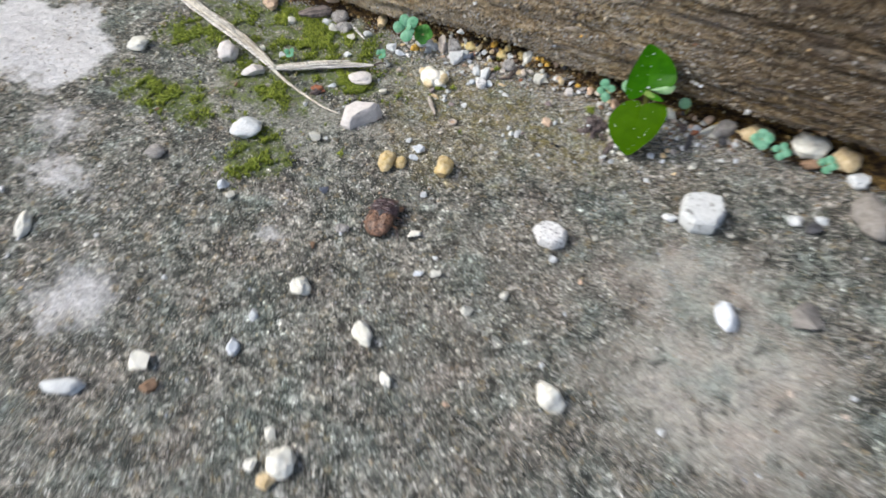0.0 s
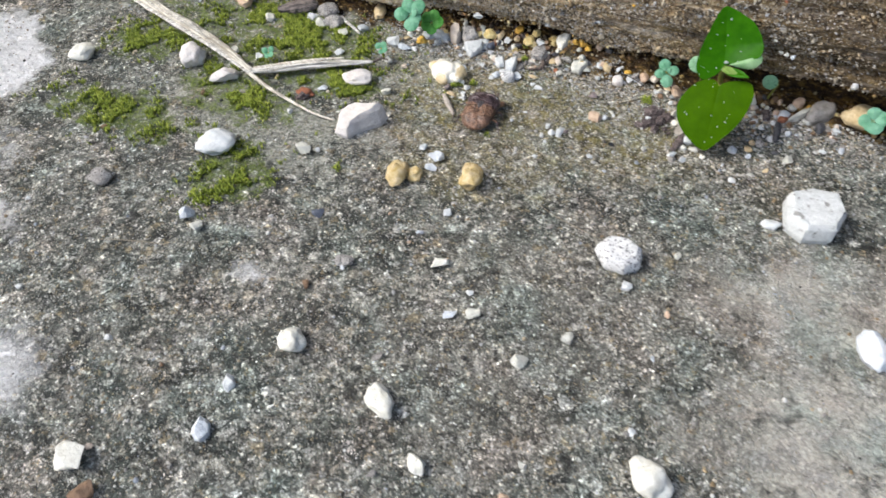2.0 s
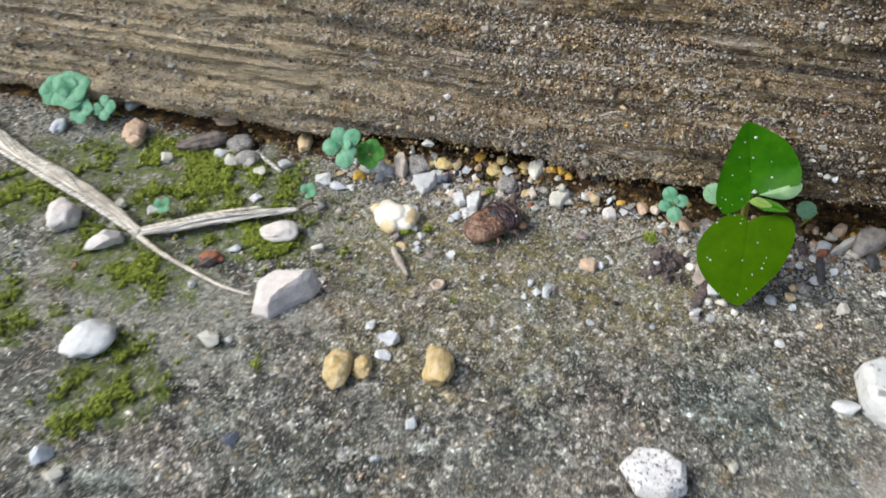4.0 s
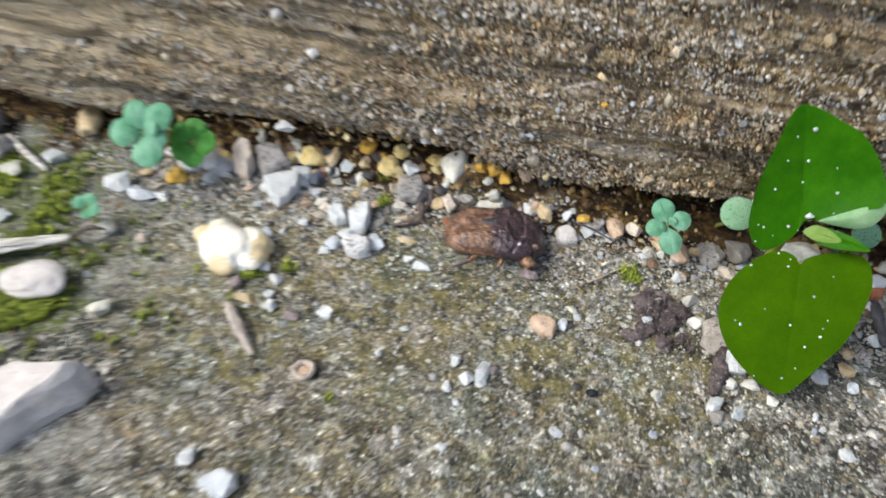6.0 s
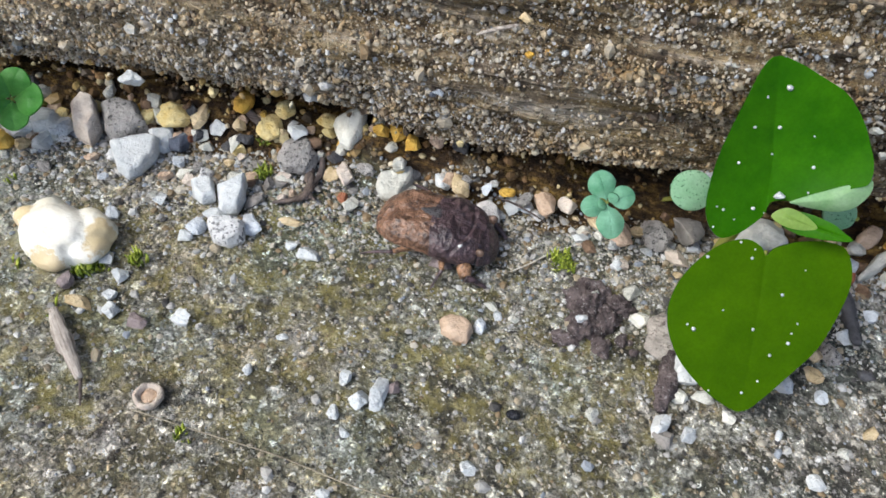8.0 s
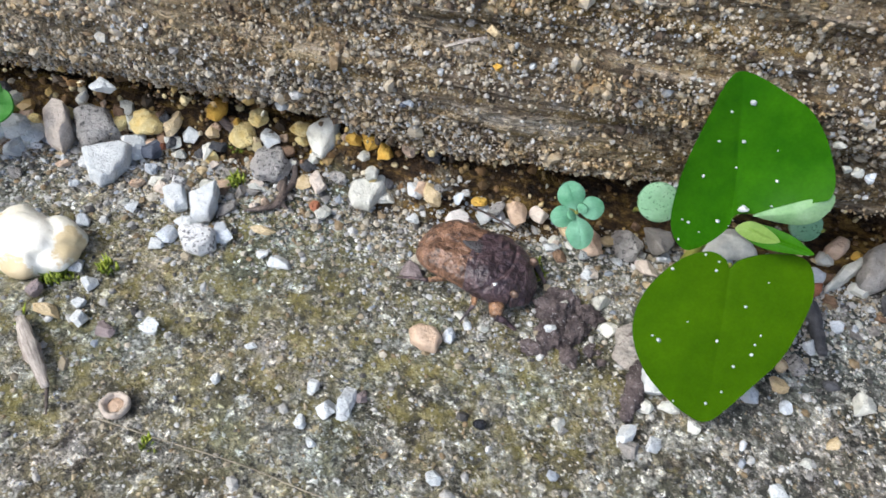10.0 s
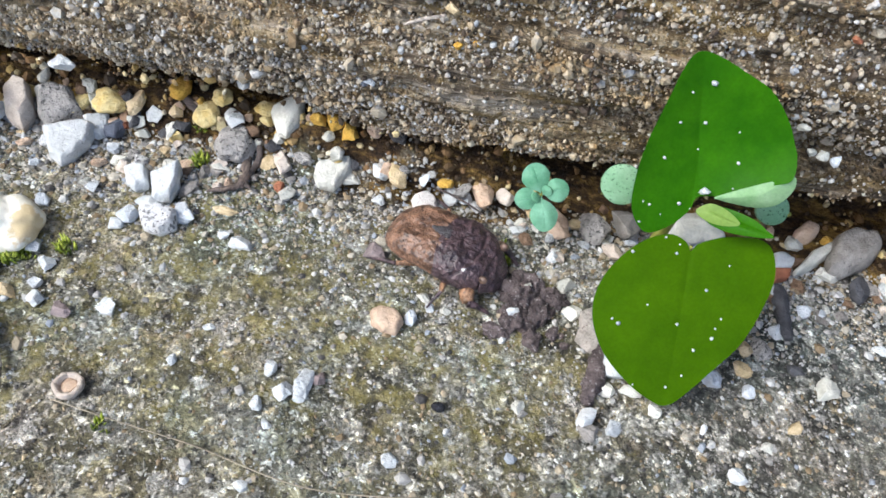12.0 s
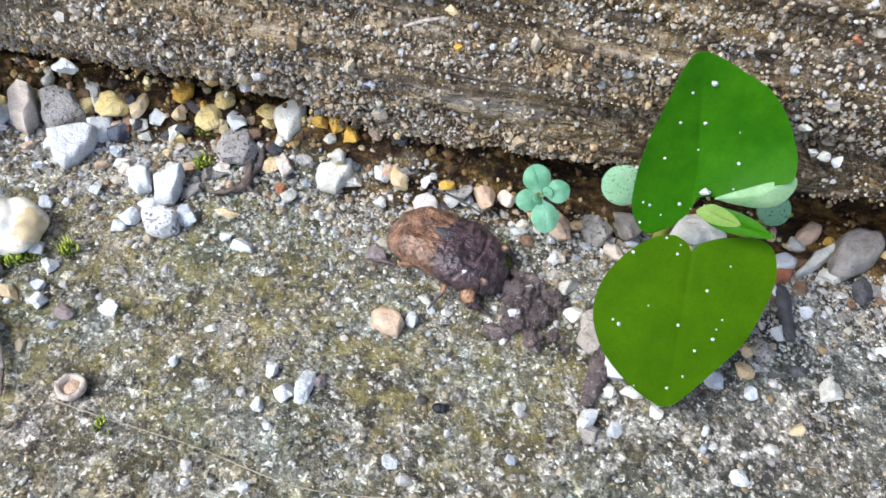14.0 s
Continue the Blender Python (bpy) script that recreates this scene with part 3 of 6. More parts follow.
def finish_stone(bm, worn, steps, reach, rough, shift):
    """Wear the edges of a faceted stone, then give its faces a fine relief."""
    bmesh.ops.remove_doubles(bm, verts=bm.verts, dist=0.12 * reach)
    bmesh.ops.dissolve_limit(bm, angle_limit=0.12, verts=bm.verts, edges=bm.edges)
    bmesh.ops.bevel(bm, geom=list(bm.edges), offset=worn * reach, segments=steps, profile=0.5, affect="EDGES", clamp_overlap=True)
    bmesh.ops.triangulate(bm, faces=bm.faces)
    for most in (0.55, 0.3):
        long = [e for e in bm.edges if e.calc_length() > most * reach]
        if long:
            bmesh.ops.subdivide_edges(bm, edges=long, cuts=1)
            bmesh.ops.triangulate(bm, faces=bm.faces)
    bm.normal_update()
    roughen(bm, reach, rough * reach, shift)
    bmesh.ops.recalc_face_normals(bm, faces=bm.faces)
    bm.normal_update()
    for e in bm.edges:
        e.smooth = e.calc_face_angle(0.0) < 0.7


def stone_bmesh(a, b, c, seed, angular):
    """A broken stone: a block cut by random planes, its edges sharp or worn; half sizes in mm."""
    rng = np.random.RandomState(seed)
    bm = bmesh.new()
    bmesh.ops.create_cube(bm, size=2.6)
    bmesh.ops.rotate(bm, matrix=Euler(rng.uniform(0, 6.28, 3)).to_matrix(), verts=bm.verts)
    for k in range(13 if angular else 18):
        n = Vector(rng.normal(size=3)).normalized()
        d = rng.uniform(0.55, 1.05) if angular else rng.uniform(0.90, 1.05)
        cutting = bmesh.ops.bisect_plane(bm, geom=bm.verts[:] + bm.edges[:] + bm.faces[:], plane_co=n * d, plane_no=n, clear_outer=True)
        rim = [e for e in cutting["geom_cut"] if isinstance(e, bmesh.types.BMEdge)]
        if len(rim) > 2:
            bmesh.ops.contextual_create(bm, geom=rim)
    low = [min(v.co[k] for v in bm.verts) for k in range(3)]
    high = [max(v.co[k] for v in bm.verts) for k in range(3)]
    for v in bm.verts:
        v.co = Vector([((v.co[k] - low[k]) / (high[k] - low[k]) * 2 - 1) * r for k, r in enumerate((a, b, c))])
    if not angular:
        bmesh.ops.subdivide_edges(bm, edges=bm.edges, cuts=1, use_grid_fill=True)
        bmesh.ops.smooth_vert(bm, verts=bm.verts, factor=0.5, use_axis_x=True, use_axis_y=True, use_axis_z=True)
    finish_stone(bm, 0.08 if angular else 0.24, 2 if angular else 3, min(a, b, c) * 1.4, 0.10 if angular else 0.06, Vector(rng.uniform(-50, 50, 3)))
    return bm


def slab_stone(colour, x, y, outline, height, label, slope=(0.0, 0.0), inset=0.8, shift=(0.0, 0.0), worn=0.06, seed=0):
    """A broken slab: an outline in mm round (x, y), drawn in and tilted towards its top."""
    bm = bmesh.new()
    rings = []
    for z, k in ((-0.15, 0.86), (0.25, 1.0), (0.78, 0.5 + 0.5 * inset), (1.0, inset * 0.9)):
        ring = []
        for px, py in outline:
            lift = slope[0] * px + slope[1] * py if z > 0.5 else 0.0
            ring.append(bm.verts.new((px * k + shift[0] * max(z, 0), py * 0.88 * k + shift[1] * max(z, 0), z * height + lift)))
        rings.append(ring)
    n = len(outline)
    for r0, r1 in zip(rings, rings[1:]):
        for k in range(n):
            bm.faces.new((r0[k], r1[k], r1[(k + 1) % n], r0[(k + 1) % n]))
    bm.faces.new(rings[0])
    bm.faces.new(rings[-1][::-1])
    bmesh.ops.recalc_face_normals(bm, faces=bm.faces)
    finish_stone(bm, worn, 2, min(max(height, 1.2), 2.0), 0.06, Vector((seed * 7.3, seed, 2)))
    ob = part("pebble", bm, STONES[colour][1], None, label)
    ob.matrix_world = pose(x * MM, y * MM, float(ground_z(x, y)) * MM)
    return tagged(ob, category="pebble", group="loose pebbles on the concrete")


COUNT = [0]


def pebble(colour, x, y, a, b, c, turn=0, angular=False, z=None, name="pebble", label="", tilt=0.0):
    """A loose stone; half sizes in mm, resting a little sunk in the ground."""
    COUNT[0] += 1
    kind_label, mat = STONES[colour]
    if y > 2.3 and -40 < x < 30:
        y -= 1.3
    worn = colour in ("yellowtan", "yellow", "ochre", "orange") or (max(a, b) > 1.9 and not angular) or (colour == "grey" and x < 0)
    bm = lump_bmesh(a, b, c, COUNT[0], 4, 0.36) if worn else stone_bmesh(a, b, c, 100 + COUNT[0], angular)
    ob = part(name, bm, mat, None, label or kind_label)
    floor = float(ground_z(x, y)) if z is None else z
    ob.matrix_world = pose(x * MM, y * MM, (floor + c * 0.72) * MM, tilt + 9 * math.sin(COUNT[0] * 2.3), 7 * math.sin(COUNT[0] * 1.7), turn)
    tagged(ob, category="pebble", group="loose pebbles on the concrete")
    return ob


def build_pebbles():
    pebble("white", -20.4, -0.2, 1.02, 1.39, 0.82, 19, True)
    pebble("slate", -18.8, -0.1, 0.81, 1.15, 0.65, -1)
    pebble("white", -29.7, -0.6, 1.35, 1.38, 0.89, -1)
    pebble("white", -28.4, -0.9, 0.96, 1.21, 0.77, -1)
    pebble("white", -29.1, -2.6, 0.66, 1.20, 0.53, -1, True)
    pebble("yellow", -19.7, 2.8, 1.37, 1.20, 0.78, -1)
    pebble("yellow", -21.9, 2.9, 0.59, 1.66, 0.47, -1)
    pebble("ochre", -23.0, 2.6, 0.75, 1.15, 0.60, -1)
    pebble("tan", -17.6, 3.0, 0.68, 1.33, 0.54, -1)
    pebble("orange", -14.2, 4.5, 0.85, 1.32, 0.68, -1)
    pebble("tan", -14.2, 3.1, 0.62, 0.70, 0.46, -1)
    pebble("yellow", -11.7, 3.1, 1.28, 1.05, 0.68, -21)
    pebble("white", -9.3, 3.2, 0.97, 1.04, 0.68, -1, True)
    pebble("yellow", -10.7, 4.3, 0.78, 0.83, 0.54, -1)
    pebble("yellow", -7.1, 4.4, 1.03, 0.76, 0.49, -1)
    pebble("cream", -14.5, 0.8, 0.50, 1.47, 0.40, -1, True)
    pebble("white", -16.1, 1.4, 0.76, 0.63, 0.41, -1, True)
    pebble("brick", -18.2, 0.5, 0.40, 0.69, 0.32, -1)
    pebble("dark", -17.5, 0.9, 0.56, 1.03, 0.45, -1)
    pebble("pink", -4.9, -0.5, 0.81, 1.13, 0.65, 9, True)
    pebble("cream", 0.8, -0.2, 0.80, 0.69, 0.45, -1, True)
    pebble("white", 3.1, -0.2, 0.81, 0.70, 0.45, -1, True)
    pebble("tan", 4.5, -0.3, 0.86, 1.08, 0.69, -1)
    pebble("grey", -3.2, -0.1, 0.72, 0.65, 0.42, -1)
    pebble("grey", -9.1, 0.3, 1.51, 1.71, 1.11, 9, True)
    pebble("brick", -4.7, -2.5, 0.42, 0.53, 0.33, -1)
    pebble("pale", -3.9, -3.1, 0.69, 0.73, 0.48, -1)
    pebble("white", 8.9, -0.2, 0.94, 0.90, 0.59, -1, True)
    pebble("ochre", 8.3, 0.2, 0.67, 0.54, 0.35, -1)
    pebble("grey", 9.8, 0.3, 0.71, 1.02, 0.57, -1, True)
    pebble("peach", 11.5, 0.0, 0.90, 1.56, 0.72, 9)
    pebble("pink", 13.4, 0.4, 0.86, 1.08, 0.68, -1, True)
    pebble("blue", 10.2, -0.1, 0.56, 0.80, 0.45, -1)
    pebble("white", 3.3, -1.8, 0.60, 0.57, 0.37, -1, True)
    pebble("tan", 16.0, -0.5, 0.85, 0.80, 0.52, -1, True)
    pebble("peach", 17.9, -1.1, 0.95, 1.45, 0.76, 19)
    pebble("grey", 20.9, -0.6, 1.44, 1.63, 1.06, -1)
    pebble("taupe", 23.4, -0.1, 1.51, 1.82, 1.18, -1)
    pebble("pale", 29.2, 0.8, 2.27, 1.31, 0.85, -1)
    slab_stone("taupe_chalk", 21.3, -10.3, [(-1.3, 1.5), (-0.2, 2.3), (0.9, 1.6), (1.3, -0.4), (0.7, -1.9), (-0.4, -2.2), (-1.5, -1.2), (-1.1, 0.2)], 1.1, "rough beige chalky stone under the leaf", (0.05, 0.1), 0.75, worn=0.1, seed=31)
    pebble("white", 22.6, -13.0, 0.94, 1.26, 0.75, -1, True)
    pebble("cream", 22.3, -14.9, 0.67, 0.62, 0.40, -1)
    pebble("cream", 24.0, -14.6, 0.89, 0.53, 0.34, -1)
    pebble("white", 20.9, -17.5, 0.73, 0.83, 0.54, -1, True)
    pebble("taupe", 21.1, -18.5, 0.81, 0.69, 0.45, -1, True)
    pebble("white", 22.9, -17.8, 0.57, 0.60, 0.39, -1, True)
    pebble("blue", 30.1, -12.3, 0.85, 0.86, 0.56, -1)
    pebble("tan", 32.5, -11.0, 0.73, 0.68, 0.44, -1)
    pebble("grey", 34.0, -9.1, 0.85, 1.07, 0.68, -1)
    pebble("tan", 32.9, -9.3, 0.70, 0.69, 0.45, -1)
    pebble("blue", 7.8, -12.2, 0.50, 0.66, 0.40, -1)
    pebble("purple", 4.2, -7.1, 1.00, 0.69, 0.45, -21, True)
    pebble("white", 0.5, -19.9, 0.70, 0.75, 0.49, -1, True)
    pebble("white", 1.7, -19.2, 0.59, 1.28, 0.47, -11, True)
    pebble("purple", 2.6, -18.4, 0.47, 0.62, 0.38, -1)
    pebble("white", -0.7, -18.4, 0.43, 0.58, 0.35, -1)
    pebble("white", -0.9, -21.0, 0.43, 0.53, 0.34, -1)
    pebble("white", 0.1, -22.3, 0.38, 0.35, 0.23, -1)
    pebble("white", -7.3, -19.1, 0.40, 0.46, 0.30, -1)
    pebble("white", -13.7, -6.5, 0.98, 0.68, 0.44, -1, True)
    pebble("blue", -14.6, -8.2, 0.78, 0.83, 0.54, -1)
    pebble("white", -15.1, -9.1, 0.59, 0.52, 0.34, -1)
    pebble("blue", -10.5, -7.1, 0.91, 0.82, 0.54, -1, True)
    pebble("white", -5.8, -8.7, 0.92, 0.60, 0.39, -1, True)
    pebble("tan", -7.9, -5.9, 1.09, 0.41, 0.27, -1)
    pebble("white", -7.2, -8.2, 0.53, 0.50, 0.33, -1, True)
    pebble("pale", -9.6, -1.7, 0.81, 0.54, 0.35, -1, True)
    pebble("white", -19.7, -12.5, 0.59, 0.73, 0.47, -1)
    pebble("white", -18.3, -13.7, 0.67, 0.61, 0.40, -1, True)
    pebble("white", -18.4, -15.3, 0.53, 0.45, 0.29, -1)
    pebble("white", -17.8, -16.5, 0.66, 0.69, 0.45, -1, True)
    pebble("tan", -20.1, -16.3, 1.11, 0.55, 0.36, -1)
    pebble("purple", -15.6, -17.0, 0.77, 0.63, 0.41, -1, True)
    pebble("purple", -21.7, -14.9, 0.68, 0.77, 0.50, -1)
    pebble("white", -12.9, -16.1, 0.72, 0.67, 0.44, -1, True)
    pebble("blue", -21.1, -8.3, 0.53, 0.49, 0.32, -1)
    pebble("white", -5.7, -16.2, 0.49, 0.32, 0.21, -1)
    pebble("cream", 19.5, -9.0, 0.74, 0.69, 0.45, -1, True)
    pebble("white", 15.1, -11.0, 0.42, 0.43, 0.28, -1)
    pebble("white", 17.7, -4.5, 0.55, 0.67, 0.44, -1)
    pebble("white", 9.0, -10.9, 0.38, 0.43, 0.28, -1)
    pebble("pale", 10.2, -10.9, 0.46, 0.43, 0.28, -1)
    pebble("pale", 8.4, -10.1, 0.59, 0.48, 0.31, -1, True)
    pebble("pale", 16.2, -17.6, 0.52, 0.54, 0.35, -1, True)
    pebble("cream", 25.8, -15.9, 0.51, 0.48, 0.31, -1)
    pebble("white", 29.3, -16.5, 0.30, 0.49, 0.24, -1)
    pebble("pale", 39.1, -11.3, 0.82, 0.87, 0.57, -1, True)
    pebble("dark", 36.8, -10.0, 0.62, 0.49, 0.32, -1)
    pebble("blue", 32.8, -12.8, 0.50, 0.62, 0.40, -1)
    pebble("white", 35.5, -6.9, 0.63, 0.71, 0.46, -1, True)
    pebble("pale", 40.5, -0.5, 1.06, 0.78, 0.51, -1)
    pebble("dark", 42.9, -1.5, 0.91, 1.21, 0.73, -1)
    pebble("white", 31.5, -19.4, 0.73, 0.58, 0.38, -1)
    pebble("white", 8.3, -23.2, 0.56, 0.60, 0.39, -1)
    pebble("white", -0.3, -26.5, 0.48, 0.38, 0.25, -1)
    pebble("pale", 33.8, -16.8, 0.49, 0.40, 0.26, -1)
    pebble("yellowtan", -19.7, -39.9, 1.77, 2.53, 1.42, 18)
    pebble("yellowtan", -17.0, -38.7, 1.22, 1.58, 0.97, 18)
    pebble("yellowtan", -7.9, -36.1, 1.99, 2.86, 1.59, 18)
    pebble("white", -18.7, -31.8, 0.70, 0.76, 0.49, 18)
    pebble("blue", -15.5, -33.5, 1.44, 1.41, 0.91, 18, True)
    pebble("blue", -15.3, -36.0, 1.11, 0.80, 0.52, 18)
    pebble("white", -52.2, -45.4, 3.26, 2.60, 1.69, 33)
    pebble("pinkwhite", -38.2, -19.6, 3.06, 1.94, 1.26, 6)
    pebble("pinkwhite", -62.2, -28.6, 2.50, 2.20, 1.43, 18, True)
    pebble("pinkwhite", -71.3, -26.2, 2.37, 2.96, 1.90, 18)
    pebble("grey", -54.7, -1.9, 2.22, 2.10, 1.36, 28)
    pebble("grey", -51.5, -4.9, 1.90, 1.73, 1.13, 48)
    pebble("pale", -53.9, -6.1, 1.30, 1.33, 0.86, 18)
    pebble("white", -56.8, -4.5, 1.32, 1.25, 0.81, 18)
    pebble("peach", -73.8, -4.0, 2.02, 2.50, 1.61, 18)
    pebble("blue", -78.4, 2.6, 1.42, 1.68, 1.09, 18)
    pebble("peach", -60.0, 2.8, 2.05, 1.32, 0.86, 18)
    pebble("tan", -43.9, 1.0, 1.30, 2.05, 1.04, 18)
    pebble("cream", -31.6, -20.7, 1.01, 1.02, 0.66, 18)
    pebble("white", -37.5, -6.0, 1.38, 1.34, 0.87, 18)
    pebble("blue", -34.6, -6.4, 1.44, 1.13, 0.74, 18, True)
    pebble("white", -31.5, -1.6, 1.22, 1.25, 0.81, 18)
    pebble("pale", -29.0, -0.9, 0.81, 1.63, 0.65, 18, True)
    pebble("ochre", -32.4, -3.5, 0.97, 1.05, 0.68, 18)
    pebble("pale", -35.7, -11.6, 0.93, 1.01, 0.66, 18)
    pebble("white", -45.9, -12.8, 1.12, 0.85, 0.55, 18)
    pebble("pink", 22.6, -2.6, 0.55, 1.10, 0.60, 48)
    pebble("blue", -88.4, -5.9, 1.22, 2.05, 0.98, 18)
    pebble("white", -45.6, -32.1, 0.58, 0.60, 0.39, 18)
    pebble("blue", -43.3, -23.9, 0.97, 0.79, 0.51, 18)
    pebble("white", -8.4, -44.4, 0.74, 0.74, 0.48, 18)
    pebble("white", 21.6, -47.5, 0.86, 0.89, 0.58, 26, True)
    pebble("white", 38.8, -27.2, 1.64, 1.11, 0.72, 1)
    pebble("blue", 55.1, -46.2, 1.96, 3.07, 1.57, 26)
    pebble("cream", -18.4, -75.5, 1.91, 2.10, 1.37, 26)
    pebble("cream", -2.7, -78.9, 1.71, 2.95, 1.37, 51)
    pebble("cream", 32.3, -75.8, 2.17, 2.85, 1.74, 61)
    pebble("cream", -5.2, -54.4, 1.48, 1.10, 0.72, 26, True)
    pebble("grey", -18.9, -59.7, 1.33, 1.02, 0.66, 26)
    pebble("blue", 0.0, -62.5, 1.07, 0.67, 0.43, 26, True)
    pebble("pale", 2.9, -61.2, 1.07, 1.14, 0.74, 56, True)
    pebble("pale", 16.6, -59.7, 0.98, 0.94, 0.61, 26)
    pebble("white", -22.7, -84.6, 0.98, 1.22, 0.79, 26, True)
    pebble("cream", -35.0, -101.5, 2.00, 2.21, 1.43, 26, True)
    pebble("blue", -22.1, -91.9, 1.28, 1.75, 1.02, 26)
    pebble("blue", -47.1, -60.9, 1.38, 1.58, 1.03, 26)
    pebble("grey", -65.5, -59.9, 2.14, 1.72, 1.12, 26)
    pebble("cream", -92.9, -33.3, 2.47, 2.24, 1.46, 26)
    pebble("cream", 5.5, -85.2, 1.11, 1.54, 0.89, 26)
    pebble("pale", 11.9, -66.0, 1.43, 1.19, 0.77, 26)
    pebble("white", 28.6, -70.0, 0.54, 0.62, 0.40, 26)
    pebble("peach", -72.6, -5.8, 1.58, 1.82, 1.18, 26)
    pebble("pale", -37.7, -40.3, 1.43, 1.18, 0.77, 26, True)
    pebble("slate", -27.6, -52.6, 1.13, 0.86, 0.56, 26, True)
    pebble("pale", -44.0, -62.7, 1.16, 1.11, 0.72, 26)
    pebble("pale", -65.5, -20.7, 1.27, 1.10, 0.72, 18, True)
    pebble("white", -73.1, -19.1, 1.16, 1.16, 0.75, 18, True)
    pebble("pale", -65.0, -8.1, 1.17, 1.06, 0.69, 18, True)
    pebble("white", -59.8, -20.2, 0.99, 0.88, 0.57, 18, True)
    pebble("pale", -48.3, -6.9, 1.09, 0.99, 0.64, 18, True)
    pebble("white", -45.3, -4.0, 1.26, 1.00, 0.65, 18)
    pebble("white", -43.6, -111.5, 3.54, 1.62, 1.05, 27)
    pebble("brown", -30.7, -104.7, 1.81, 1.44, 0.93, 27, True)
    pebble("cream", -76.7, -87.6, 1.43, 2.77, 1.14, 27)
    pebble("cream", -2.1, -106.0, 2.44, 2.52, 1.64, 57)
    pebble("cream", -6.6, -108.4, 1.18, 1.21, 0.79, 27)
    pebble("tan", -2.7, -109.6, 1.75, 1.53, 0.99, 27)
    pebble("taupe", 68.0, -40.0, 3.23, 2.98, 1.94, 27, True)
    pebble("taupe", 75.2, -10.1, 3.68, 5.46, 2.94, 27)
    pebble("dark", 65.3, -17.2, 1.76, 1.41, 0.92, 27)
    pebble("white", 61.7, -17.0, 1.63, 1.55, 1.01, 27)
    pebble("white", 66.5, -14.1, 1.53, 1.15, 0.74, 27)
    pebble("cream", 59.9, 3.1, 3.98, 3.24, 2.11, 47)
    pebble("brown", 62.9, 1.1, 3.72, 1.83, 1.19, 27)
    pebble("tan", 67.6, 2.5, 3.16, 2.78, 1.81, 27)
    pebble("tan", 49.2, 2.1, 3.39, 2.75, 1.79, 27)
    pebble("white", 71.3, -0.4, 2.03, 1.98, 1.29, 27)
    pebble("cream", -6.8, -102.5, 1.09, 1.23, 0.80, 27)

    # stones in the joint beside the seedling
    slab_stone("taupe", 42.1, 1.2, [(-1.4, 1.4), (0.0, 2.1), (2.2, 2.3), (2.7, 1.0), (1.7, -0.7), (-0.8, -2.5), (-2.1, -2.3), (-2.0, -0.9)], 2.4, "large smooth grey stone wedged in the joint", (0.0, 0.15), 0.82, (0, 0.3), 0.14, seed=21)
    slab_stone("pale", 39.1, 0.4, [(-1.6, -1.5), (0.0, 0.9), (1.7, 2.3), (1.8, 1.2), (-0.2, -1.0), (-1.6, -2.0)], 1.3, "long pale stone leaning on a larger one", (0.1, 0.15), 0.8, worn=0.12, seed=22)
    slab_stone("white", 36.6, -0.2, [(-0.8, 0.7), (0.0, 1.1), (1.2, 0.5), (0.8, -0.5), (-0.3, -1.0), (-0.9, -0.7)], 1.1, "flat milky white chip beside the seedling", (0, 0.1), 0.85, worn=0.1, seed=23)
    slab_stone("brick", 36.6, -1.3, [(-0.7, 0.5), (0.9, 0.9), (0.6, -0.3), (-0.8, -1.1)], 0.8, "rusty orange crumb under a white chip", (0, 0.1), 0.8, worn=0.12, seed=24)
    slab_stone("peach", 38.4, 2.4, [(-1.0, 0.0), (0.0, 1.2), (1.0, 0.7), (0.9, -0.1), (0.2, -0.9), (-1.0, -0.8)], 1.4, "dull pinkish stone deep in the joint", (0, 0.1), 0.75, worn=0.1, seed=25)
    slab_stone("pinkwhite", 7.1, -1.4, [(-1.2, 0.3), (-0.2, 1.2), (0.8, 0.6), (1.1, -0.8), (-0.1, -1.3), (-0.9, -1.0)], 1.2, "crumbly white stone with an orange grain", (0, 0.1), 0.8, worn=0.08, seed=26)
    # single grains held in the timber's face
    for colour, x, z, r in (("orange", 7.4, 15.6, 0.30), ("orange", 8.6, 16.1, 0.26), ("brick", 30.8, 21.8, 0.34), ("slate", 1.3, 10.8, 0.34), ("blue", 1.7, 11.0, 0.45), ("cream", 20.3, 17.5, 0.5), ("white", 9.6, 16.3, 0.28), ("pale", 31.7, 16.9, 0.5), ("pale", 33.5, 12.7, 0.5), ("pale", 32.6, 12.8, 0.4), ("blue", 34.6, 12.3, 0.42), ("tan", 6.7, 18.2, 0.5), ("pale", 31.2, 14.6, 0.4)):
        pebble(colour, x, -0.75, r, r * 0.8, r * 0.75, 30 * r, True, z=z, label="coloured sand grain held in the timber")
    # grains lying on the soil crumbs
    pebble("white", 15.0, -10.4, 0.5, 0.38, 0.3, 20, True, z=0.75)
    pebble("pale", 15.9, -8.0, 0.34, 0.3, 0.26, 0, True, z=1.0)
    # larger broken slabs
    slab_stone("white", -21.4, -2.6, [(-2.5, 0.6), (-1.1, 1.4), (0.4, 2.2), (1.3, 2.0), (1.5, 0.2), (1.0, -1.7), (0.3, -2.7), (-0.8, -2.1)], 1.5, "angular white quartz chip lying below the timber", (0.0, 0.10), 0.9, seed=1)
    slab_stone("grey", -23.6, 0.2, [(-2.2, 0.9), (-0.9, 1.7), (0.9, 1.9), (2.3, -0.1), (1.3, -1.2), (-0.2, -2.0), (-1.2, -1.2)], 2.3, "rough grey stone wedged beside white quartz", (-0.05, 0.2), 0.7, seed=2)
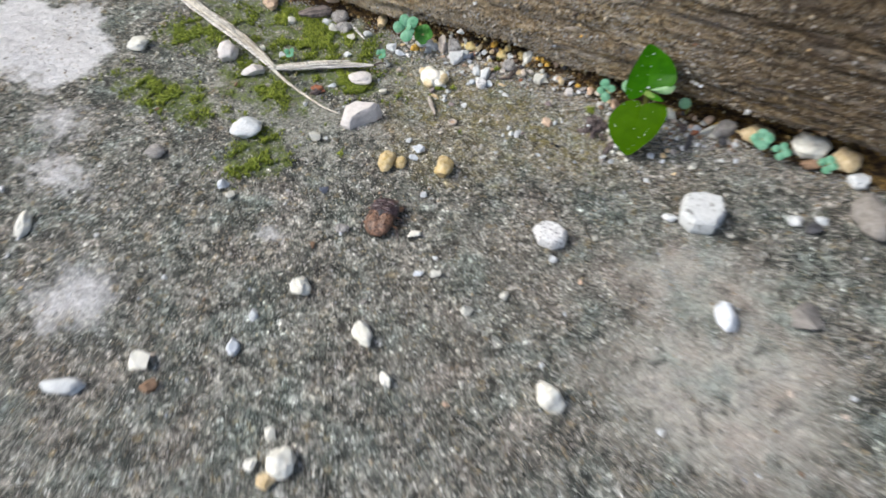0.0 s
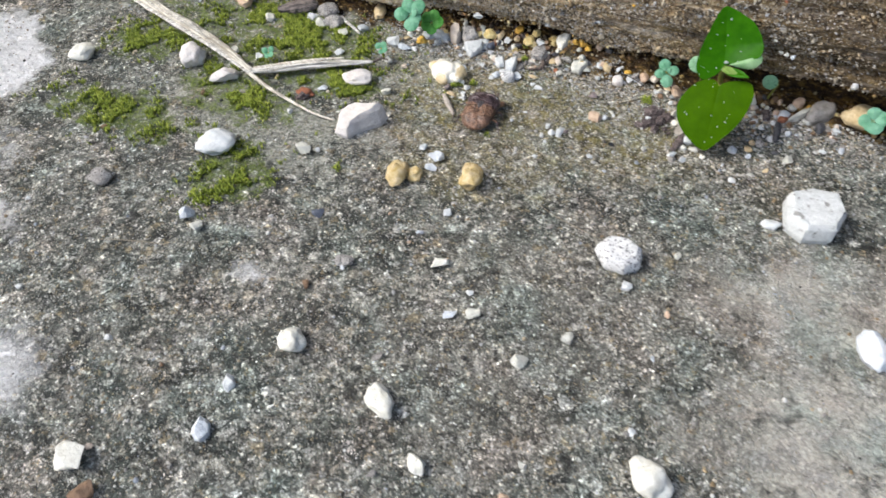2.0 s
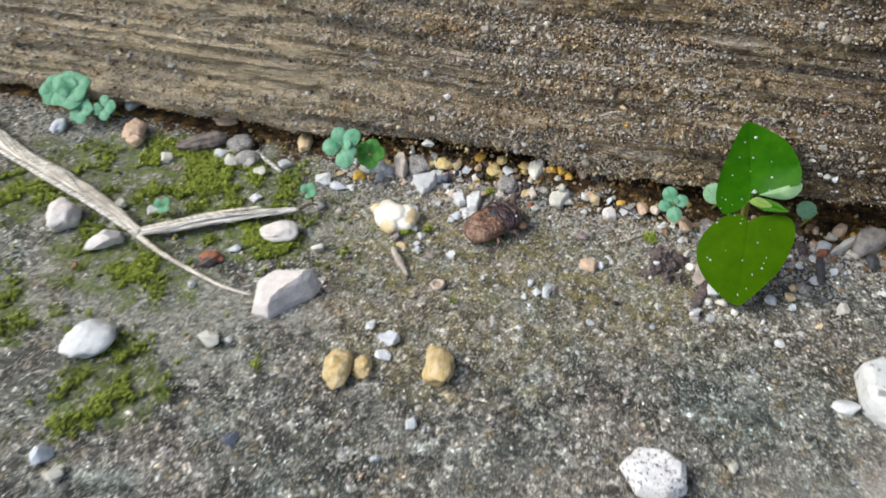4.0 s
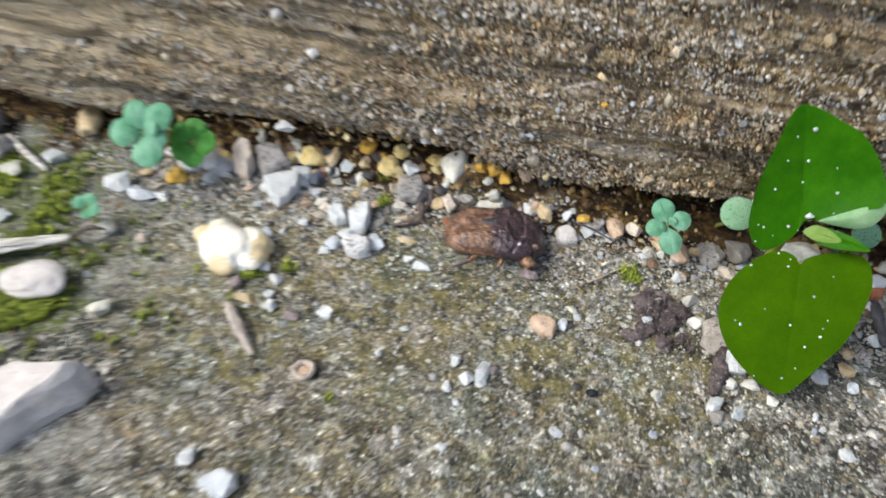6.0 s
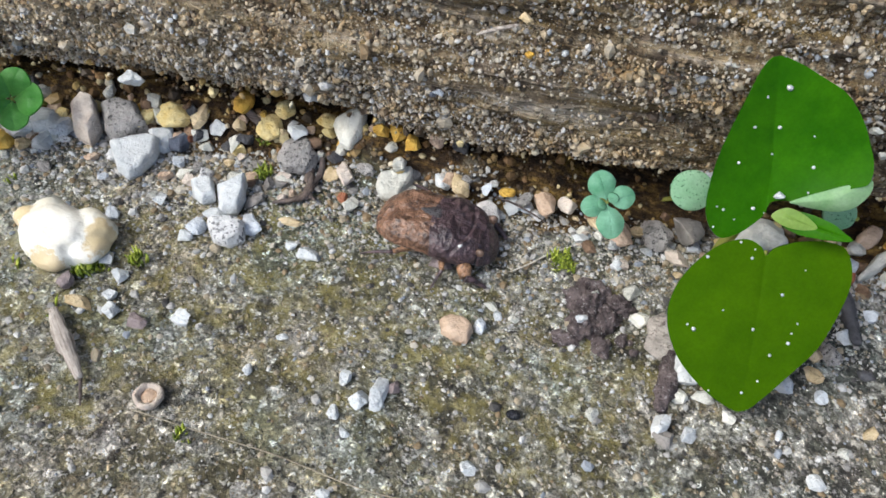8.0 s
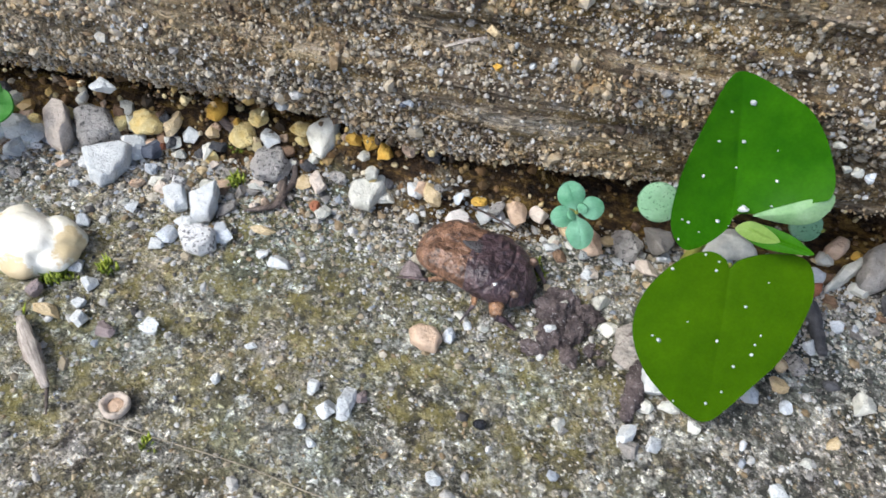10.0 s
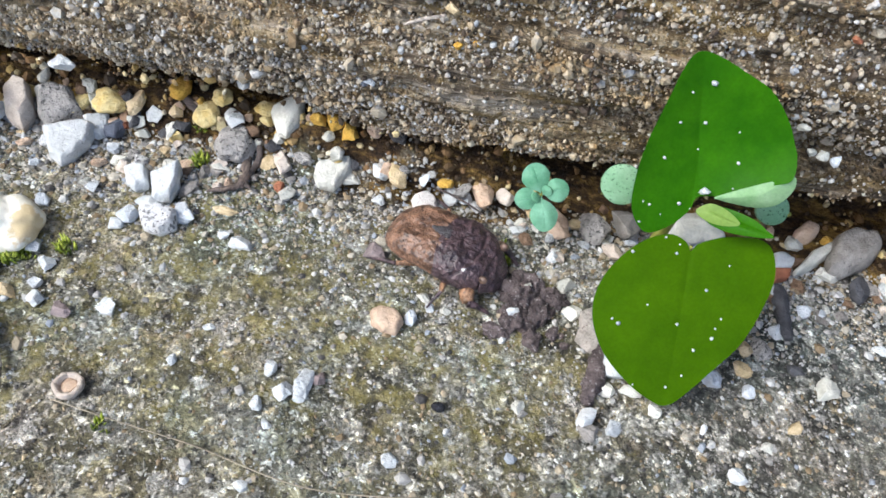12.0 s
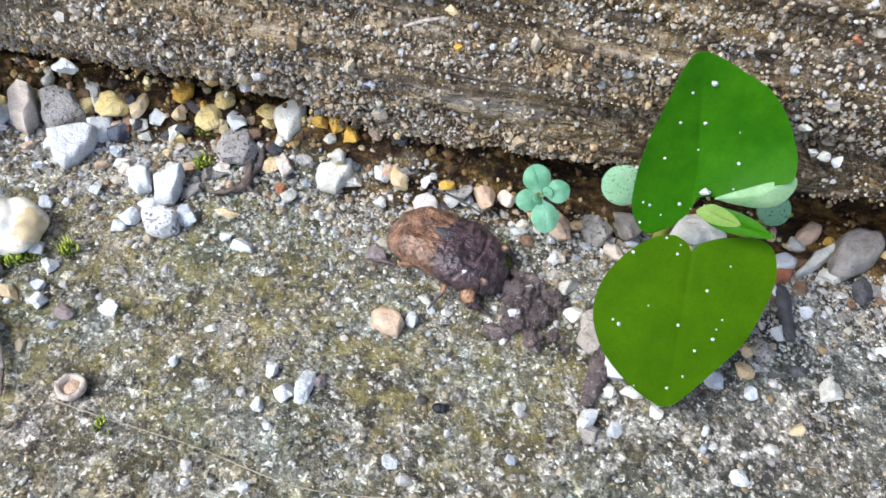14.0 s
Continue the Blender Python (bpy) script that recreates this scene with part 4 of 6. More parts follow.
    slab_stone("pink", -26.4, -0.2, [(-1.5, 0.6), (-1.0, 2.0), (0.3, 1.7), (1.3, -0.5), (1.1, -2.4), (-0.5, -1.7)], 2.7, "upright tan stone flake leaning under the timber", (0.0, 0.2), 0.8, seed=3)
    slab_stone("white", -15.3, -4.7, [(-1.2, 0.6), (-0.5, 1.3), (0.5, 1.2), (1.3, -0.7), (0.4, -1.4), (-0.5, -0.8)], 1.2, "small white quartz chip in a cluster", (0.1, 0.1), 0.8, seed=4)
    slab_stone("white", -12.8, -4.9, [(-1.6, 0.8), (0.5, 2.4), (0.9, 0.3), (0.8, -1.5), (-0.5, -2.0)], 1.5, "white wedge shaped quartz chip in a cluster", (0.15, 0.15), 0.8, seed=5)
    slab_stone("pale", -0.9, -0.4, [(-1.5, 0.8), (1.4, 2.6), (1.6, 0.7), (0.6, -1.7), (-0.7, -1.6), (-1.4, -0.7)], 1.4, "pale greenish translucent stone flake", (0.1, 0.2), 0.82, seed=6)
    slab_stone("cream", -5.0, 1.9, [(-1.6, 0.6), (-0.4, 1.5), (1.1, 1.8), (1.2, -0.1), (0.3, -2.1), (-0.6, -1.7)], 1.7, "cream stone chip propped under the timber", (0.1, 0.3), 0.7, worn=0.12, seed=7)
    slab_stone("speckled", -12.1, -8.3, [(-1.9, 0.7), (-0.2, 1.4), (1.2, 1.0), (1.4, -0.5), (0.4, -1.4), (-0.9, -1.2)], 1.4, "white granite chip with black specks in a cluster", (0.0, 0.1), 0.76, worn=0.1, seed=8)
    slab_stone("pinkwhite", -31.6, -31.3, [(-4.4, 1.0), (-2.6, 3.4), (1.2, 3.6), (4.0, 4.2), (3.6, 2.2), (1.0, -1.0), (-0.4, -4.2), (-2.8, -4.2)], 3.4, "pinkish white wedge of chalky stone at a straw's end", (0.14, 0.10), 0.74, (-0.3, 0.5), 0.05, seed=9)
    slab_stone("whitegrey", 44.0, -24.6, [(-4.3, 2.5), (-1.3, 4.6), (2.9, 4.9), (4.6, 0.8), (3.6, -3.6), (-0.6, -5.2), (-3.6, -3.0)], 4.2, "blocky white stone with grey cracks", (0.03, 0.06), 0.95, (0.2, 0.3), 0.035, seed=10)
    slab_stone("peach", 6.1, -12.9, [(-1.3, 0.6), (-0.6, 1.1), (0.7, 1.0), (1.3, 0.2), (1.0, -1.2), (-0.1, -1.1), (-1.0, -0.6)], 1.1, "smooth peach coloured stone on the concrete", (0.0, 0.05), 0.8, worn=0.16, seed=11)
    slab_stone("speckled", 18.9, -43.0, [(-3.7, 0.2), (-2.2, 2.9), (0.9, 3.2), (3.4, 1.8), (3.7, -1.0), (1.8, -3.0), (-1.4, -2.9)], 2.8, "white granite pebble with black specks on the concrete", (0.05, 0.05), 0.8, (0, 0.2), 0.045, seed=12)
    # a stone stuck to the timber's lower edge
    pebble("white", -21.5, -0.2, 1.0, 0.7, 0.6, 0, True, z=6.0, label="white quartz chip stuck to the timber edge")


def build_chips():
    """Small loose stones strewn along the joint; alike ones share a mesh."""
    rng = np.random.RandomState(77)
    colours = ["white", "white", "pale", "tan", "grey", "blue", "peach", "cream", "taupe", "pink", "brown", "speckled"]
    kinds = {}
    placed = 0
    while placed < 230:
        x = rng.uniform(-36, 48) if placed < 170 else rng.uniform(-90, 80)
        y = 0.2 - abs(rng.normal(0, 3.4)) if placed < 170 else rng.uniform(-105, -6)
        if math.hypot(x - 9.5, (y + 6) * 1.3) < 6.5 or math.hypot(x + 1, y + 4.5) < 6:
            continue
        colour, shape = colours[rng.randint(len(colours))], rng.randint(5)
        key = (colour, shape)
        size = rng.uniform(0.35, 0.8)
        if key not in kinds:
            bm = stone_bmesh(1.0, rng.uniform(0.65, 0.95), rng.uniform(0.5, 0.75), 3000 + 17 * shape + len(kinds), shape < 4)
            ob = part("stone_chip", bm, STONES[colour][1], None, STONES[colour][0])
            kinds[key] = ob.data
        else:
            ob = new("stone_chip", kinds[key])
        tagged(ob, STONES[colour][0], "pebble", "small chips strewn along the joint")
        ob.matrix_world = pose(x * MM, y * MM, (float(ground_z(x, y)) + 0.35 * size) * MM, rng.uniform(-20, 20), rng.uniform(-20, 20), rng.uniform(0, 360)) @ Matrix.Diagonal((size, size, size, 1))
        placed += 1


def build_joint_chips():
    """Crumbly stones packed in the mouth of the joint under the timber."""
    rng = np.random.RandomState(58)
    colours = ["tan", "yellow", "yellow", "brown", "pale", "ochre", "dark", "cream", "brown", "peach"]
    shapes = {}
    for k in range(95):
        x = rng.uniform(-33, 2) if k < 72 else rng.uniform(2, 46)
        y = rng.uniform(0.2, 2.6)
        colour, kind = colours[rng.randint(len(colours))], rng.randint(3)
        if (colour, kind) not in shapes:
            ob = part("stone_chip", stone_bmesh(1.0, rng.uniform(0.7, 1.0), rng.uniform(0.65, 1.0), 5200 + len(shapes), kind < 2), STONES[colour][1], None)
            shapes[colour, kind] = ob.data
        else:
            ob = new("stone_chip", shapes[colour, kind])
        size = rng.uniform(0.35, 0.85)
        tagged(ob, STONES[colour][0], "pebble", "chips packed under the timber")
        ob.matrix_world = pose(x * MM, y * MM, (float(ground_z(x, y)) + 0.45 * size) * MM, rng.uniform(-40, 40), rng.uniform(-40, 40), rng.uniform(0, 360)) @ Matrix.Diagonal((size, size, size, 1))


def lump_bmesh(a, b, c, seed, subdiv=3, uneven=0.3):
    """A rounded lump, half sizes in mm."""
    shift = Vector((seed * 3.7, seed * 1.3, 5))
    bm = bmesh.new()
    bmesh.ops.create_icosphere(bm, subdivisions=subdiv, radius=1.0)
    for v in bm.verts:
        k = 1 + uneven * (noise.noise(v.co * 1.2 + shift) + 0.3 * noise.noise(v.co * 3.4 + shift))
        v.co = Vector((v.co.x * a, v.co.y * b, v.co.z * c)) * k
    return bm


def lumpy_rock():
    """The big cream rock: several fused lobes."""
    bm = bmesh.new()
    lobes = [((0, -0.1, 1.0), 2.5, 2.05, 1.75), ((-2.3, 0.5, 0.9), 1.25, 0.95, 1.0), ((-1.4, 1.2, 1.2), 1.15, 1.1, 1.2), ((1.7, 0.9, 1.2), 1.6, 1.35, 1.4), ((0.3, -1.5, 0.9), 1.5, 1.1, 1.2), ((2.0, -0.2, 0.9), 1.4, 1.4, 1.1)]
    for n, (p, a, b, c) in enumerate(lobes):
        part_bm = lump_bmesh(a, b, c, 900 + n, 4, 0.22)
        bmesh.ops.translate(part_bm, vec=p, verts=part_bm.verts)
        bmesh.ops.scale(part_bm, vec=(1.13, 1.1, 1.0), verts=part_bm.verts)
        me = bpy.data.meshes.new("lobe")
        part_bm.to_mesh(me)
        part_bm.free()
        bm.from_mesh(me)
        bpy.data.meshes.remove(me)
    ob = part("rock", bm, CREAM_ROCK, None)
    re = ob.modifiers.new("fuse", "REMESH")
    re.mode, re.voxel_size, re.use_smooth_shade = "VOXEL", 0.00014, True
    sm = ob.modifiers.new("smooth", "SMOOTH")
    sm.factor, sm.iterations = 0.5, 9
    ob.matrix_world = pose(-23.4 * MM, -11.6 * MM, (float(ground_z(-23.4, -11.6)) + 0.1) * MM, 0, 0, -8)
    return tagged(ob, "lumpy cream white rock with yellow stained ends", "rock")


def cream_rock_material():
    m, nt, bsdf = material("cream_rock")
    co = place(nt)
    c = mixed(nt, ramp(nt, noise_at(nt, co, 2.5, 5, 0.6), (0.35, 0.0), (0.65, 1.0)), (0.70, 0.66, 0.54), (0.84, 0.82, 0.75))
    ends = over(nt, [blotch(nt, co, 3.2, 0.3, 1.0, 1.5, 0.5), blotch(nt, co, -3.2, 0.6, 0.8, 1.0, 0.5), blotch(nt, co, 0.6, -2.6, 1.5, 0.6, 0.6)])
    c = mixed(nt, calc(nt, "MULTIPLY", ends, 0.7), c, (0.55, 0.40, 0.16))
    c = mixed(nt, ramp(nt, noise_at(nt, co, 0.35, 3, 0.6), (0.70, 0.0), (0.76, 0.6)), c, (0.45, 0.40, 0.32))
    put(nt, bsdf.inputs["Base Color"], c)
    bsdf.inputs["Roughness"].default_value = 0.55
    bump(nt, bsdf, noise_at(nt, co, 0.5, 5, 0.65), 0.6, 0.15)
    return m


CREAM_ROCK = cream_rock_material()


# ---------------------------------------------------------------- sand, moss
def grains(name, centres, radii, mat, seed, squash=0.8):
    """Many small angular grains in one mesh: jittered icosahedra."""
    rng = np.random.RandomState(seed)
    g = (1 + 5**0.5) / 2
    v = np.array([(-1, g, 0), (1, g, 0), (-1, -g, 0), (1, -g, 0), (0, -1, g), (0, 1, g), (0, -1, -g), (0, 1, -g), (g, 0, -1), (g, 0, 1), (-g, 0, -1), (-g, 0, 1)]) / 1.9
    f = np.array([(0, 11, 5), (0, 5, 1), (0, 1, 7), (0, 7, 10), (0, 10, 11), (1, 5, 9), (5, 11, 4), (11, 10, 2), (10, 7, 6), (7, 1, 8), (3, 9, 4), (3, 4, 2), (3, 2, 6), (3, 6, 8), (3, 8, 9), (4, 9, 5), (2, 4, 11), (6, 2, 10), (8, 6, 7), (9, 8, 1)])
    n = len(centres)
    V = v[None] * rng.uniform(0.72, 1.25, (n, 12, 1)) * rng.uniform(0.7, 1.3, (n, 1, 3))
    a = rng.uniform(0, 2 * np.pi, n)
    ca, sa = np.cos(a)[:, None], np.sin(a)[:, None]
    V = np.stack([V[..., 0] * ca - V[..., 1] * sa, V[..., 0] * sa + V[..., 1] * ca, V[..., 2] * squash], -1)
    V = V * radii[:, None, None] + centres[:, None]
    F = f[None] + 12 * np.arange(n)[:, None, None]
    ob = mesh_object(name, V.reshape(-1, 3), F.reshape(-1, 3), mat, soft=False)
    return ob


def build_grit():
    rng = np.random.RandomState(4)
    # thick in the joint, thinner out on the slab
    n = 60000
    x = rng.uniform(-120, 85, n)
    y = np.where(rng.rand(n) < 0.30, 0.6 - np.abs(rng.normal(0, 4.0, n)), rng.uniform(-135, 0.5, n))
    near = np.exp(-((y + 8) / 24.0) ** 2) * (np.abs(x - 3) < 45)
    clump = fbm(x / 8, y / 8, 3, 90) + 0.5
    keep = rng.rand(n) < np.clip(0.25 + 0.5 * near + (clump - 0.5) * 1.6, 0.05, 1)
    x, y = x[keep], y[keep]
    r = np.clip(rng.lognormal(-2.15, 0.5, len(x)), 0.05, 0.45)
    z = ground_z(x, y) + r * 0.1
    ob = grains("sand_grit", np.stack([x, y, z], -1), r, GRIT, 5)
    tagged(ob, "loose white, tan and grey sand grains on the concrete", "sand", kind="stuff")
    n = 9000
    x, y = rng.uniform(-32, 46, n), rng.uniform(-36, 0, n)
    keep = rng.rand(n) < np.clip(0.35 + 1.5 * fbm(x / 4, y / 4, 3, 98) + 0.3 * np.exp(-((y + 2) / 9) ** 2), 0.06, 1)
    x, y = x[keep], y[keep]
    r = np.clip(rng.lognormal(-2.4, 0.4, len(x)), 0.06, 0.26)
    ob = grains("fine_sand", np.stack([x, y, ground_z(x, y) + 0.1 * r], -1), r, GRIT, 15)
    tagged(ob, "fine pale sand grains scattered near the timber", "sand", kind="stuff")
    n = 11500
    x = rng.uniform(-40, 55, n)
    y = 0.5 - np.abs(rng.normal(0, 6.5, n))
    left = rng.rand(n) < 0.42
    x = np.where(left, rng.uniform(-98, -34, n), x)
    y = np.where(left, 1.0 - np.abs(rng.normal(0, 14, n)), y)
    r = np.clip(rng.lognormal(-2.2, 0.5, n), 0.05, 0.42)
    keep = rng.rand(n) < 0.12 + 1.3 * (fbm(x / 6, y / 6, 3, 95) + 0.3)
    x, y, r = x[keep], y[keep], r[keep]
    ob = grains("joint_gravel", np.stack([x, y, ground_z(x, y) + 0.1 * r], -1), r, GRIT, 6, 0.7)
    tagged(ob, "loose fine gravel gathered along the timber edge", "gravel", kind="stuff")


def build_crust():
    """Sand splashed onto the face of the timber, sitting on its real surface."""
    rng = np.random.RandomState(8)
    co = np.empty(len(timber.data.vertices) * 3)
    timber.data.vertices.foreach_get("co", co)
    co = co.reshape(-1, 3) / MM
    on = (co[:, 0] > -120) & (co[:, 0] < 90) & (co[:, 1] < 3.5) & (co[:, 2] < 48)
    co = co[on]
    clump = 3.2 * fbm(co[:, 0] / 26, co[:, 2] / 1.9, 4, 120) + 0.42 + 0.3 * np.exp(-co[:, 2] / 9)
    clump = clump + 0.9 * fbm(co[:, 0] / 1.6, co[:, 2] / 1.1, 3, 121) + 0.30 * np.clip(co[:, 1] + 0.1, -0.9, 0.9) + 0.20 + 0.25 * np.exp(-((co[:, 2] - 6) / 5) ** 2)
    mid = np.exp(-((co[:, 0] - 4) / 40) ** 2)
    co, clump, mid = np.tile(co, (3, 1)), np.tile(clump, 3), np.tile(mid, 3)
    keep = rng.rand(len(co)) < np.clip((clump - 0.22) * 1.7, 0.06, 0.85) * (0.75 + 0.2 * mid) * (1.0 + 0.25 * smooth(0, -30, co[:, 0]) - 0.72 * smooth(14, 52, co[:, 0]))
    co = co[keep] + rng.uniform(-0.35, 0.35, (keep.sum(), 3)) * (1, 0.1, 1)
    r = np.clip(rng.lognormal(-2.42, 0.48, len(co)), 0.045, 0.27)
    r = np.where(rng.rand(len(r)) < 0.02, r * 1.8, r)
    big = rng.choice(len(co), 260, replace=False)
    r[big] = rng.uniform(0.3, 0.6, 260)
    ob = grains("sand_crust", co - np.stack([r * 0, r * 0.25, r * 0], -1), r, CRUST, 9, 1.0)
    tagged(ob, "sand grains crusted on the timber face", "sand", kind="stuff")
    # ochre crumbs under the lower edge
    n = 4200
    x = rng.uniform(-60, 70, n)
    y = rng.uniform(0.3, 6.5, n)
    keep = rng.rand(n) < 0.2 + 1.4 * (fbm(x / 7, y / 5, 3, 140) + 0.3) * np.exp(-((x - 0) / 30) ** 2)
    x, y = x[keep], y[keep]
    r = np.clip(rng.lognormal(-1.75, 0.5, len(x)), 0.08, 0.6)
    low = np.stack([x, y, ground_z(x, y) + 0.3 * r], -1)
    m = 500
    x2 = rng.uniform(-40, 60, m)
    y2 = rng.uniform(-0.2, 3.2, m)
    r2 = np.clip(rng.lognormal(-1.8, 0.4, m), 0.09, 0.5)
    high = np.stack([x2, y2, lip(x2) + 0.1 * np.maximum(y2, 0) - 0.2 * r2], -1)
    ob = grains("joint_crumbs", np.concatenate([low, high]), np.concatenate([r, r2]), CRUMBS, 19, 1.0)
    tagged(ob, "ochre and brown crumbs in the joint under the timber", "crumbs", kind="stuff")


def build_moss():
    rng = np.random.RandomState(12)
    tufts = []
    for x, y, rx, ry, n in ((-60, -13, 18, 6, 2200), (-62, -6, 12, 3, 700), (-75, -44, 12, 4.5, 1300), (-46, -51, 5, 6, 1000), (-41, -21, 8, 3.5, 1100), (-56, -32, 8, 4, 700), (-84, -23, 7, 5, 900), (-47, -9, 8, 3, 500), (-11.8, -1, 0.8, 1.8, 90), (-20.5, -13.5, 0.8, 0.6, 40), (-32, -29, 1.0, 0.8, 40), (13.6, -4.7, 0.7, 0.5, 40), (-10, -24.7, 0.4, 0.3, 5), (-17.6, -12, 0.5, 0.4, 7), (-29.8, -41.8, 0.8, 0.6, 14), (-66, -27, 6, 3, 160)):
        p = rng.normal(0, 0.62, (n, 2)) * (rx, ry) + (x, y)
        keep = fbm(p[:, 0] / 3.0, p[:, 1] / 3.0, 3, 70) > 0.02
        tufts.append(p[keep])
    p = np.concatenate(tufts)
    n, blades = len(p), 5
    base = np.repeat(np.column_stack([p, ground_z(p[:, 0], p[:, 1])]), blades, 0) + np.column_stack([rng.normal(0, 0.22, (n * blades, 2)), np.zeros(n * blades)])
    a = rng.uniform(0, 6.28, n * blades)
    h = rng.uniform(0.35, 0.95, n * blades)
    lean = rng.uniform(0.1, 0.7, n * blades)
    side = np.column_stack([-np.sin(a), np.cos(a), a * 0]) * 0.1
    out = np.column_stack([np.cos(a), np.sin(a), a * 0])
    up = np.array([0, 0, 1.0])
    mid = base + out * (lean * h * 0.5)[:, None] + up * (h * 0.6)[:, None]
    tip = base + out * (lean * h * 1.2)[:, None] + up * h[:, None]
    V = np.stack([base - side * 0.7, base + side * 0.7, mid + side * 1.2, mid - side * 1.2, tip, mid + out * 0.12], 1)
    F = np.array([(0, 1, 2), (0, 2, 3), (3, 2, 4), (1, 5, 2), (2, 5, 4), (3, 4, 5), (0, 3, 5), (0, 5, 1)])
    F = F[None] + 6 * np.arange(n * blades)[:, None, None]
    ob = mesh_object("moss", V.reshape(-1, 3), F.reshape(-1, 3), MOSS, soft=True)
    tagged(ob, "patches of bright green moss on damp concrete", "moss", kind="stuff")


# ---------------------------------------------------------------- stems and leaves
def tube(points, radii, sides=8, flat=1.0, wobble=0.0, seed=0):
    """A tapering stem through points, in mm."""
    rng = np.random.RandomState(seed)
    pts = [Vector(p) for p in points]
    fine, rad = [], []
    for k in range(len(pts) - 1):
        for j in range(6):
            u = j / 6
            p0, p1, p2, p3 = pts[max(k - 1, 0)], pts[k], pts[k + 1], pts[min(k + 2, len(pts) - 1)]
            fine.append(0.5 * (2 * p1 + (p2 - p0) * u + (2 * p0 - 5 * p1 + 4 * p2 - p3) * u * u + (3 * p1 - p0 - 3 * p2 + p3) * u**3))
            rad.append(radii[k] * (1 - u) + radii[k + 1] * u)
    fine.append(pts[-1])
    rad.append(radii[-1])
    bm = bmesh.new()
    rings = []
    for k, p in enumerate(fine):
        d = (fine[min(k + 1, len(fine) - 1)] - fine[max(k - 1, 0)]).normalized()
        side = d.cross(Vector((0, 0, 1)))
        side = side.normalized() if side.length > 1e-4 else Vector((1, 0, 0))
        up = side.cross(d).normalized()
        ring = []
        for j in range(sides):
            t = 2 * math.pi * j / sides
            r = rad[k] * (1 + wobble * rng.uniform(-1, 1))
            ring.append(bm.verts.new(p + side * math.cos(t) * r + up * math.sin(t) * r * flat))
        rings.append(ring)
    for r0, r1 in zip(rings, rings[1:]):
        for j in range(sides):
            bm.faces.new((r0[j], r0[(j + 1) % sides], r1[(j + 1) % sides], r1[j]))
    bm.faces.new(rings[0][::-1])
    bm.faces.new(rings[-1])
    bmesh.ops.recalc_face_normals(bm, faces=bm.faces)
    return bm


def leaf_bmesh(base, tip, side, width_l, width_r, notch=0.1, bulge=0.06, fold=0.0, curl=0.0, sag=0.0, thick=0.22, widest=0.42, point=1.0, rounded=False, notch_r=None, open_base=0.0):
    """A leaf from base to tip; side: the way across it. Two skins and an edge, in mm."""
    base, tip, side = Vector(base), Vector(tip), Vector(side).normalized()
    axis = tip - base
    length = axis.length
    axis.normalize()
    side = (side - axis * side.dot(axis)).normalized()
    up = side.cross(axis).normalized()
    nu, nv = 26, 21
    bm = bmesh.new()
    skins = []
    for skin in (0, 1):
        rows = []
        for i in range(nu):
            u = i / (nu - 1)
            uu = u ** (math.log(0.5) / math.log(widest))
            w = max(math.sin(math.pi * uu), 0.0) ** (0.72 if point else 0.62) * (1 - 0.12 * u * point)
            if rounded:
                w = max(1 - (2 * u - 1) ** 2, 0.0) ** 0.5
            if open_base and u < widest:
                w = (open_base + (1 - open_base) * math.sin(math.pi / 2 * u / widest) ** 0.7) * (1 - 0.12 * u)
            row = []
            for j in range(nv):
                v = 2 * j / (nv - 1) - 1
                half = (width_r if v > 0 else width_l) * w
                back = (notch if v < 0 or notch_r is None else notch_r) * length * (math.sin(2.36 * abs(v) ** 0.85) if open_base else abs(v) ** 1.3) * (1 - u) ** 2.5
                across = side * (half * v)
                z = bulge * length * (1 - v * v) * math.sin(math.pi * u) - fold * abs(v) * half * -1
                z += curl * half * max(v, 0) ** 2 * (1 - u) + sag * length * u * u
                z += 0.008 * length * math.sin(9 * u + 4 * v) - 0.014 * length * math.exp(-((v / 0.07) ** 2)) * (1 - u)
                p = base + axis * (u * length - back) + across + up * z
                p -= up * (thick * skin)
                row.append(bm.verts.new(p))
            rows.append(row)
        skins.append(rows)
    for s, rows in enumerate(skins):
        for i in range(nu - 1):
            for j in range(nv - 1):
                q = (rows[i][j], rows[i][j + 1], rows[i + 1][j + 1], rows[i + 1][j])
                bm.faces.new(q if s == 0 else q[::-1])
    top, low = skins
    edge_t = [top[0][j] for j in range(nv)] + [top[i][-1] for i in range(1, nu)] + [top[-1][j] for j in range(nv - 2, -1, -1)] + [top[i][0] for i in range(nu - 2, 0, -1)]
    edge_l = [low[0][j] for j in range(nv)] + [low[i][-1] for i in range(1, nu)] + [low[-1][j] for j in range(nv - 2, -1, -1)] + [low[i][0] for i in range(nu - 2, 0, -1)]
    for k in range(len(edge_t)):
        n = (k + 1) % len(edge_t)
        bm.faces.new((edge_t[n], edge_t[k], edge_l[k], edge_l[n]))
    bmesh.ops.remove_doubles(bm, verts=bm.verts, dist=1e-5)
    bmesh.ops.recalc_face_normals(bm, faces=bm.faces)
    return bm


